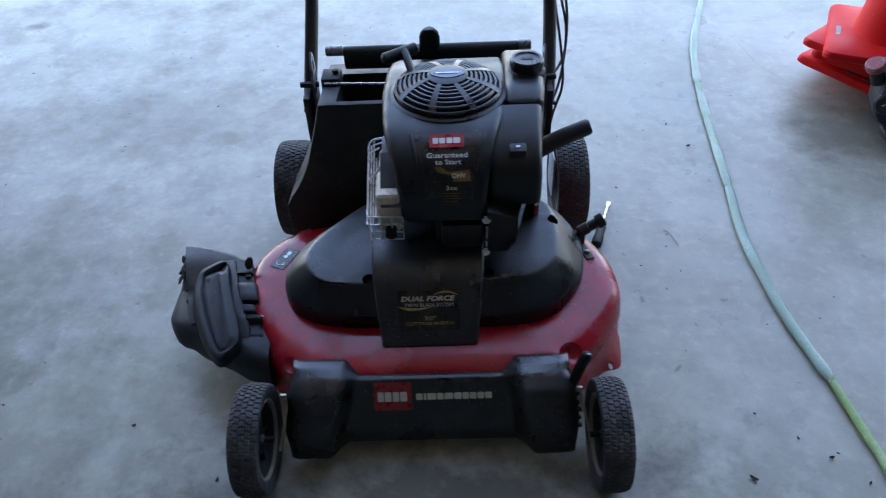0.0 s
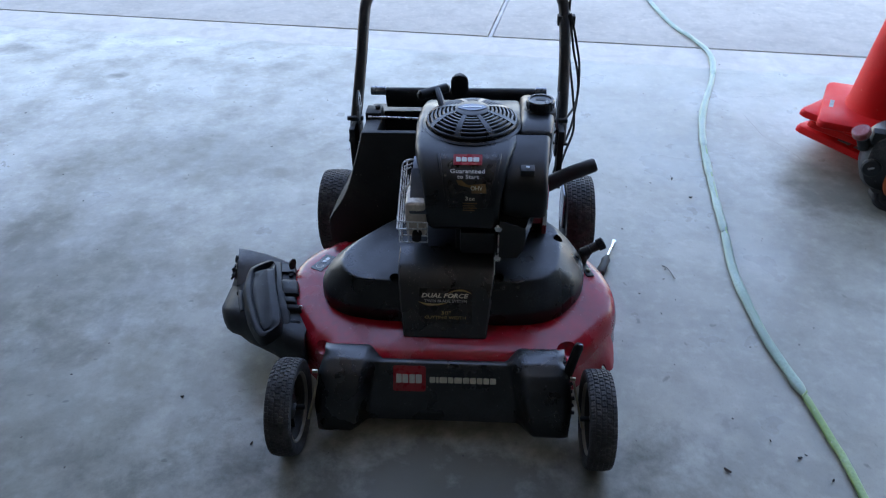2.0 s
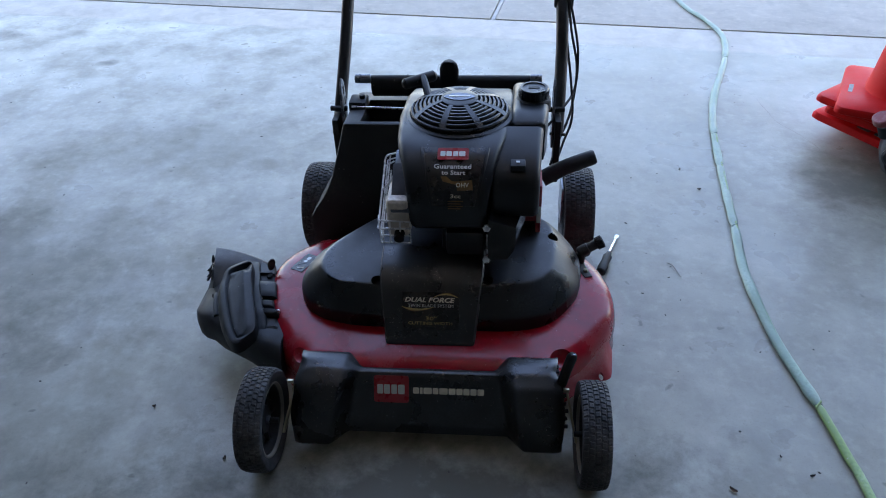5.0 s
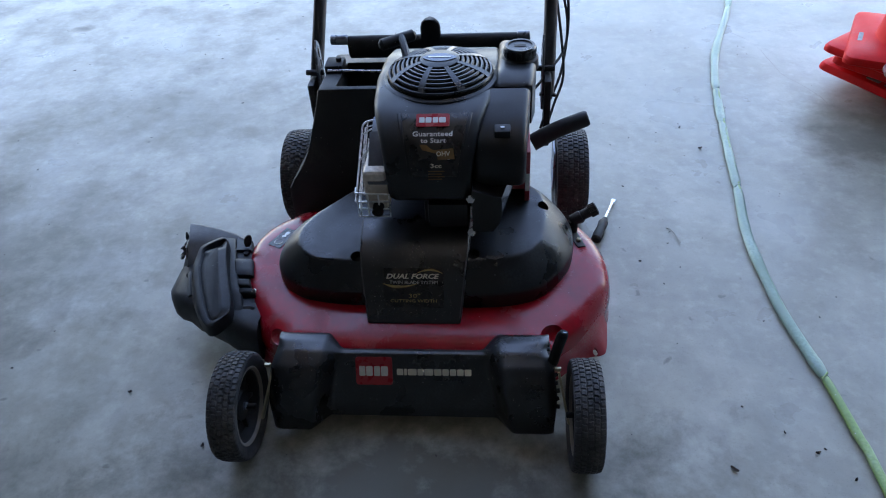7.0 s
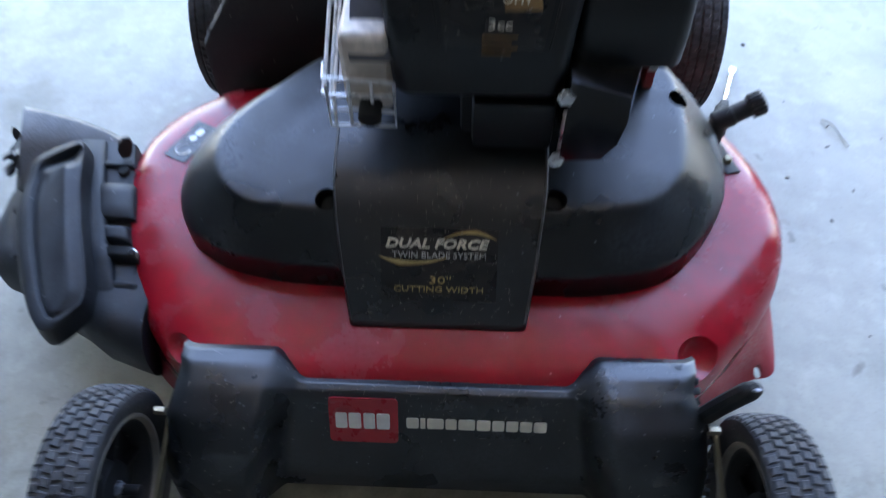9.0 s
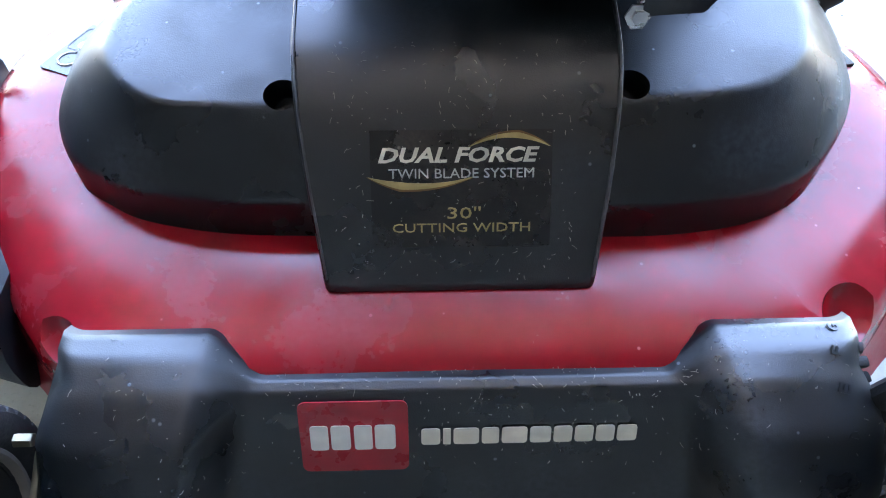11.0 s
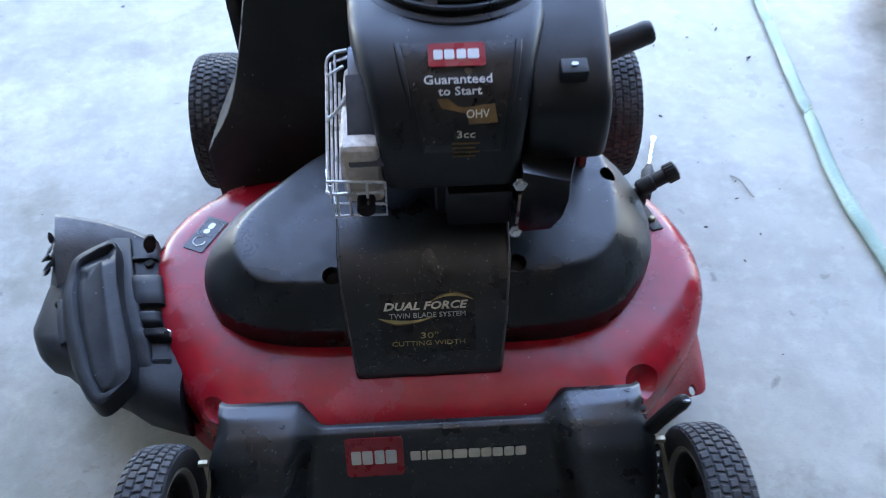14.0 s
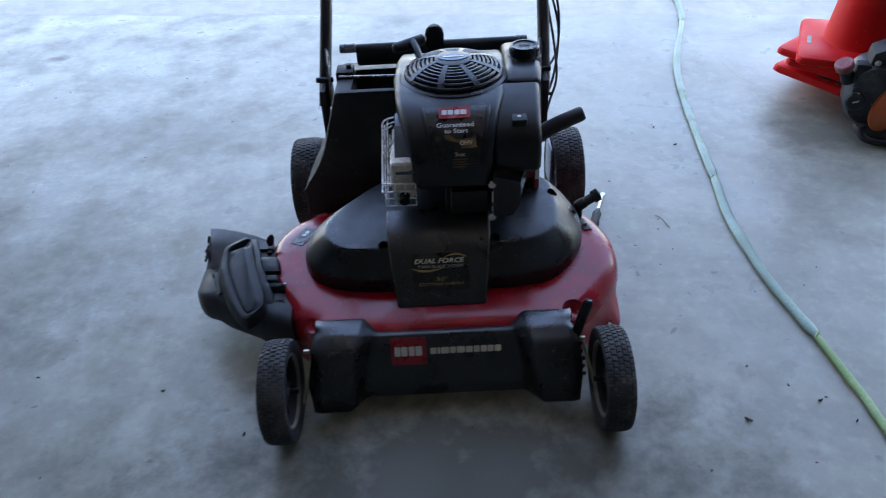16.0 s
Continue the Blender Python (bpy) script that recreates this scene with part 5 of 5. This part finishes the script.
def traffic_cone(m, tall, label, tapes=()):
    """A square-based cone; m lays its base, tall sets the height of its body."""
    cone = thing("traffic_cone", label, "traffic cone", "stack of traffic cones")
    rings = []
    for w, z, r in ((0.218, 0.0, 0.030), (0.227, 0.006, 0.030), (0.227, 0.020, 0.030), (0.222, 0.030, 0.032), (0.205, 0.037, 0.045), (0.160, 0.042, 0.13)):
        rings.append([m @ Vector((x, y, z)) for x, y in rounded(2 * w, 2 * w, r, 8)])
    part("base", loft(rings), CONE, cone, "thick square base")
    part("body", turned([(0.150, 0.036), (0.144, 0.044), (0.140, 0.060), (0.040, 0.035 + tall), (0.034, 0.040 + tall)], m, 48), CONE, cone)
    for x, y, w, d in tapes:
        part("tape", prism(rounded(w, d, 0.003), m @ Matrix.Translation((x, y, 0.0375)), 0.002), TAPE, cone, "silver tape patch")
    return cone


def lean(x, y, z, yaw, tx, ty):
    return Matrix.Translation((x, y, z)) @ Matrix.Rotation(radians(tx), 4, "X") @ Matrix.Rotation(radians(ty), 4, "Y") @ Matrix.Rotation(radians(yaw), 4, "Z")


traffic_cone(lean(1.722, 1.475, 0.038, -50, 0, 7), 0.50, "orange-red vinyl traffic cone at the foot of a stack", [(-0.02, -0.195, 0.05, 0.03), (0.05, -0.195, 0.05, 0.03)])
traffic_cone(lean(1.738, 1.465, 0.089, -40, 0, 7), 0.52, "orange-red vinyl traffic cone inside a stack")
traffic_cone(lean(1.702, 1.445, 0.142, -47, 0, 5), 0.55, "orange-red vinyl traffic cone inside a stack")
traffic_cone(lean(1.702, 1.415, 0.186, -25, 0, 0), 0.80, "orange-red vinyl traffic cone on top of a stack", [(-0.180, -0.045, 0.036, 0.075)])

# power tool head beside the cones
tool = thing("power_tool", "orange and dark grey petrol tool head beside the cones", "power tool")
T = Matrix.Translation((1.58, 1.135, 0.0)) @ Matrix.Rotation(radians(-20), 4, "Z")


def tp(x, y, z):
    return T @ Vector((x, y, z))


part("foot", prism([(0.03, -0.10), (0.08, -0.125), (0.24, -0.12), (0.26, 0.04), (0.06, 0.06), (0.01, -0.02)], T, 0.028, 0.008), MATT, tool, "black plastic foot")
part("housing", loft([[tp(x * s + 0.08, y, z * s + 0.16) for x, z in rounded(0.26, 0.24, 0.08, 6)] for y, s in ((-0.085, 0.70), (-0.075, 0.9), (-0.05, 1.0), (0.06, 1.0), (0.09, 0.85))]), TOOLGREY, tool, "dark grey engine housing")
part("side_cover", loft([[tp(0.100 + 0.060 * k * math.cos(a) + 0.022 * k * math.sin(a), -0.084 - d, 0.135 + 0.098 * k * math.sin(a)) for a in [2 * math.pi * i / 40 for i in range(40)]] for k, d in ((1.0, 0.0), (1.0, 0.010), (0.93, 0.018), (0.6, 0.026), (0.05, 0.029))]), ORANGE, tool, "tall oval orange cover")
part("boss", turned([(0.035, 0), (0.035, 0.02), (0.028, 0.026), (0, 0.026)], along(tp(-0.015, -0.072, 0.14), tp(-0.04, -0.2, 0.16)), 24), TOOLGREY, tool)
part("fuel_cap", turned([(0.030, 0), (0.032, 0.004), (0.032, 0.022), (0.028, 0.026), (0, 0.026)], along(tp(-0.08, -0.06, 0.255), tp(-0.13, -0.10, 0.36)), 24), CAPRED, tool, "dull red fuel cap")
part("cap_neck", turned([(0.024, 0), (0.022, 0.05)], along(tp(-0.055, -0.04, 0.20), tp(-0.08, -0.06, 0.255)), 16), MATT, tool)
part("top_cover", prism([(-0.03, 0.0), (0.20, 0.0), (0.20, 0.10), (0.02, 0.11), (-0.02, 0.09)], T @ frame_at((0.02, 0.05, 0.225), (1, 0, 0), (0, 0, 1)), 0.11, 0.012), MATT, tool, "black top cover")
for i in range(6):
    part("cooling_fin", box(-0.004, 0.004, -0.010, 0.006, -0.03, 0.03, 0.0015, m=T @ Matrix.Translation((0.09 + 0.02 * i, -0.078, 0.235)) @ Matrix.Rotation(radians(25), 4, "Y")), MATT, tool)
part("carburettor", box(-0.045, 0.005, -0.07, -0.02, 0.225, 0.275, 0.008, m=T), MATT, tool, "black carburettor")
part("bulb", turned([(0.006, 0), (0.013, 0.004), (0.014, 0.012), (0.008, 0.020), (0.0, 0.022)], along(tp(0.02, -0.05, 0.272), tp(0.02, -0.08, 0.36)), 16), SILVER, tool, "pale priming bulb")
part("boss_mark", prism(rounded(0.022, 0.006, 0.001), T @ frame_at((-0.020, -0.0995, 0.146), (1, 0.1, 0.35), (-0.3, -0.1, 1)), 0.001), SILVER, tool, "small pale mark")
part("skid_bar", tube(smooth_path([tp(0.02, -0.115, 0.055), tp(0.03, -0.135, 0.030), tp(0.08, -0.150, 0.020), tp(0.26, -0.150, 0.020)], 5), 0.012, 8), MATT, tool, "black skid bar")

# screwdriver
driver = thing("screwdriver", "screwdriver with a black grip lying on the floor beside the deck", "screwdriver")
part("blade", merged(rod((0.519, 0.628, 0.018), (0.555, 0.728, 0.010), 0.0045, 12), prism([(-0.005, 0), (0.005, 0), (0.007, 0.014), (0.006, 0.024), (-0.006, 0.024), (-0.007, 0.014)], frame_at((0.553, 0.723, 0.008), (0.94, -0.34, 0), (0.34, 0.94, -0.05)), 0.003)), STEEL, driver, "bright steel blade")
part("grip", turned([(0.010, 0), (0.015, 0.006), (0.016, 0.03), (0.013, 0.06), (0.015, 0.09), (0.010, 0.10), (0.008, 0.112)], along((0.482, 0.525, 0.018), (0.520, 0.630, 0.018)), 16), MATT, driver, "black grip")


# ---- small things on the floor ----
LEAF = surface("dry_leaf", (0.10, 0.07, 0.05), 0.8, mottle=(80, 0.3))
SCORE = surface("concrete_crack", (0.27, 0.25, 0.225), 0.9)
CRUMB = surface("dark_crumb", (0.06, 0.052, 0.045), 0.9)


def curl(x, y, length, width, turn, mat, name, label, category, rise=0.006):
    """A small curled leaf or scrap lying on the floor."""
    ob = thing(name, label, category)
    length, width, rise = length * 0.75, width * 0.6, rise * 0.6
    m = Matrix.Translation((x, y, 0)) @ Matrix.Rotation(turn, 4, "Z")
    rows = []
    for i in range(7):
        u = i / 6 - 0.5
        w = width * math.sqrt(max(0.02, 1 - (2 * u) ** 2)) / 2
        z = 0.001 + rise * (2 * u) ** 2
        rows.append([m @ Vector((u * length, -w, z + 0.002)), m @ Vector((u * length, 0, z)), m @ Vector((u * length, w, z + 0.003)), m @ Vector((u * length, w, z + 0.0045)), m @ Vector((u * length, 0, z + 0.0015)), m @ Vector((u * length, -w, z + 0.0035))])
    part("blade", loft(rows), mat, ob)
    return ob


curl(0.706, -0.243, 0.026, 0.013, -0.7, LEAF, "leaf_scrap", "small curled brown leaf scrap on the floor", "leaf")
curl(-0.727, -0.061, 0.013, 0.010, 0.4, CRUMB, "dirt_crumb", "small dark crumb of dirt on the floor", "dirt")
curl(-0.490, -0.214, 0.014, 0.009, 1.2, CRUMB, "dirt_crumb", "small dark crumb of dirt on the floor", "dirt")
curl(0.894, 1.055, 0.019, 0.012, 0.2, CRUMB, "leaf_scrap", "small dark leaf scrap on the floor", "leaf")
curl(0.849, 1.197, 0.016, 0.008, 0.9, CRUMB, "dirt_crumb", "small dark crumb of dirt on the floor", "dirt")
curl(0.895, -0.196, 0.016, 0.009, 0.1, CRUMB, "dirt_crumb", "small dark crumb of dirt on the floor", "dirt")
curl(0.839, -0.144, 0.010, 0.006, 2.0, CRUMB, "dirt_crumb", "small dark crumb of dirt on the floor", "dirt")
curl(0.952, -0.262, 0.012, 0.008, 0.8, CRUMB, "dirt_crumb", "small dark crumb of dirt on the floor", "dirt")
twig = thing("straw_bit", "thin bent straw bit on the floor", "straw")
part("stem", tube(smooth_path([(0.704, 0.605, 0.002), (0.716, 0.585, 0.008), (0.728, 0.553, 0.003), (0.732, 0.530, 0.006)], 5), 0.0016, 6), PALE, twig)

# fine litter and specks, too small to count
rng = random.Random(7)
bits = bmesh.new()
spots = [(rng.uniform(-2.4, 1.6), rng.uniform(-0.7, 2.5)) for i in range(110)] + [(rng.uniform(0.5, 1.1), rng.uniform(-0.4, 1.4)) for i in range(24)]
for x, y in spots:
    r = rng.uniform(0.0010, 0.0030)
    made = bmesh.ops.create_icosphere(bits, subdivisions=1, radius=r)["verts"]
    a, k = rng.uniform(0, 3.1), rng.uniform(1.0, 2.6)
    for v in made:
        q = v.co.copy()
        q.x *= k
        v.co = Vector((x + q.x * math.cos(a) - q.y * math.sin(a), y + q.x * math.sin(a) + q.y * math.cos(a), q.z * 0.5 + r * 0.4))
tagged(link_mesh("floor_litter", bits, CRUMB, None), "fine dark specks of litter strewn over the floor", "litter", kind="stuff")

# hairline cracks in the slab
cracks = bmesh.new()
for line in ([(1.20, 2.05), (1.26, 1.97), (1.30, 1.86), (1.315, 1.72), (1.33, 1.61), (1.375, 1.52), (1.42, 1.40), (1.44, 1.22), (1.50, 1.02)], [(1.30, 2.02), (1.40, 2.04), (1.52, 2.03)], [(1.30, 2.34), (1.46, 2.33), (1.62, 2.30)]):
    pts = smooth_path([(x, y, 0) for x, y in line], 5)
    for i in range(len(pts) - 1):
        a, b = pts[i], pts[i + 1]
        a = a + Vector((0.006 * noise.noise(a * 30), 0.006 * noise.noise(a * 30 + Vector((5, 0, 0))), 0)) if i else a
        w = 0.0007 + 0.0008 * noise.noise(a * 8)
        s = (b - a).normalized().cross(Vector((0, 0, 1))) * w
        quad = [cracks.verts.new(q) for q in (a - s + Vector((0, 0, 0.0006)), a + s + Vector((0, 0, 0.0006)), b + s + Vector((0, 0, 0.0006)), b - s + Vector((0, 0, 0.0006)))]
        cracks.faces.new(quad)
tagged(link_mesh("floor_crack", cracks, SCORE, None), "hairline cracks in the concrete floor", "crack", kind="structure")
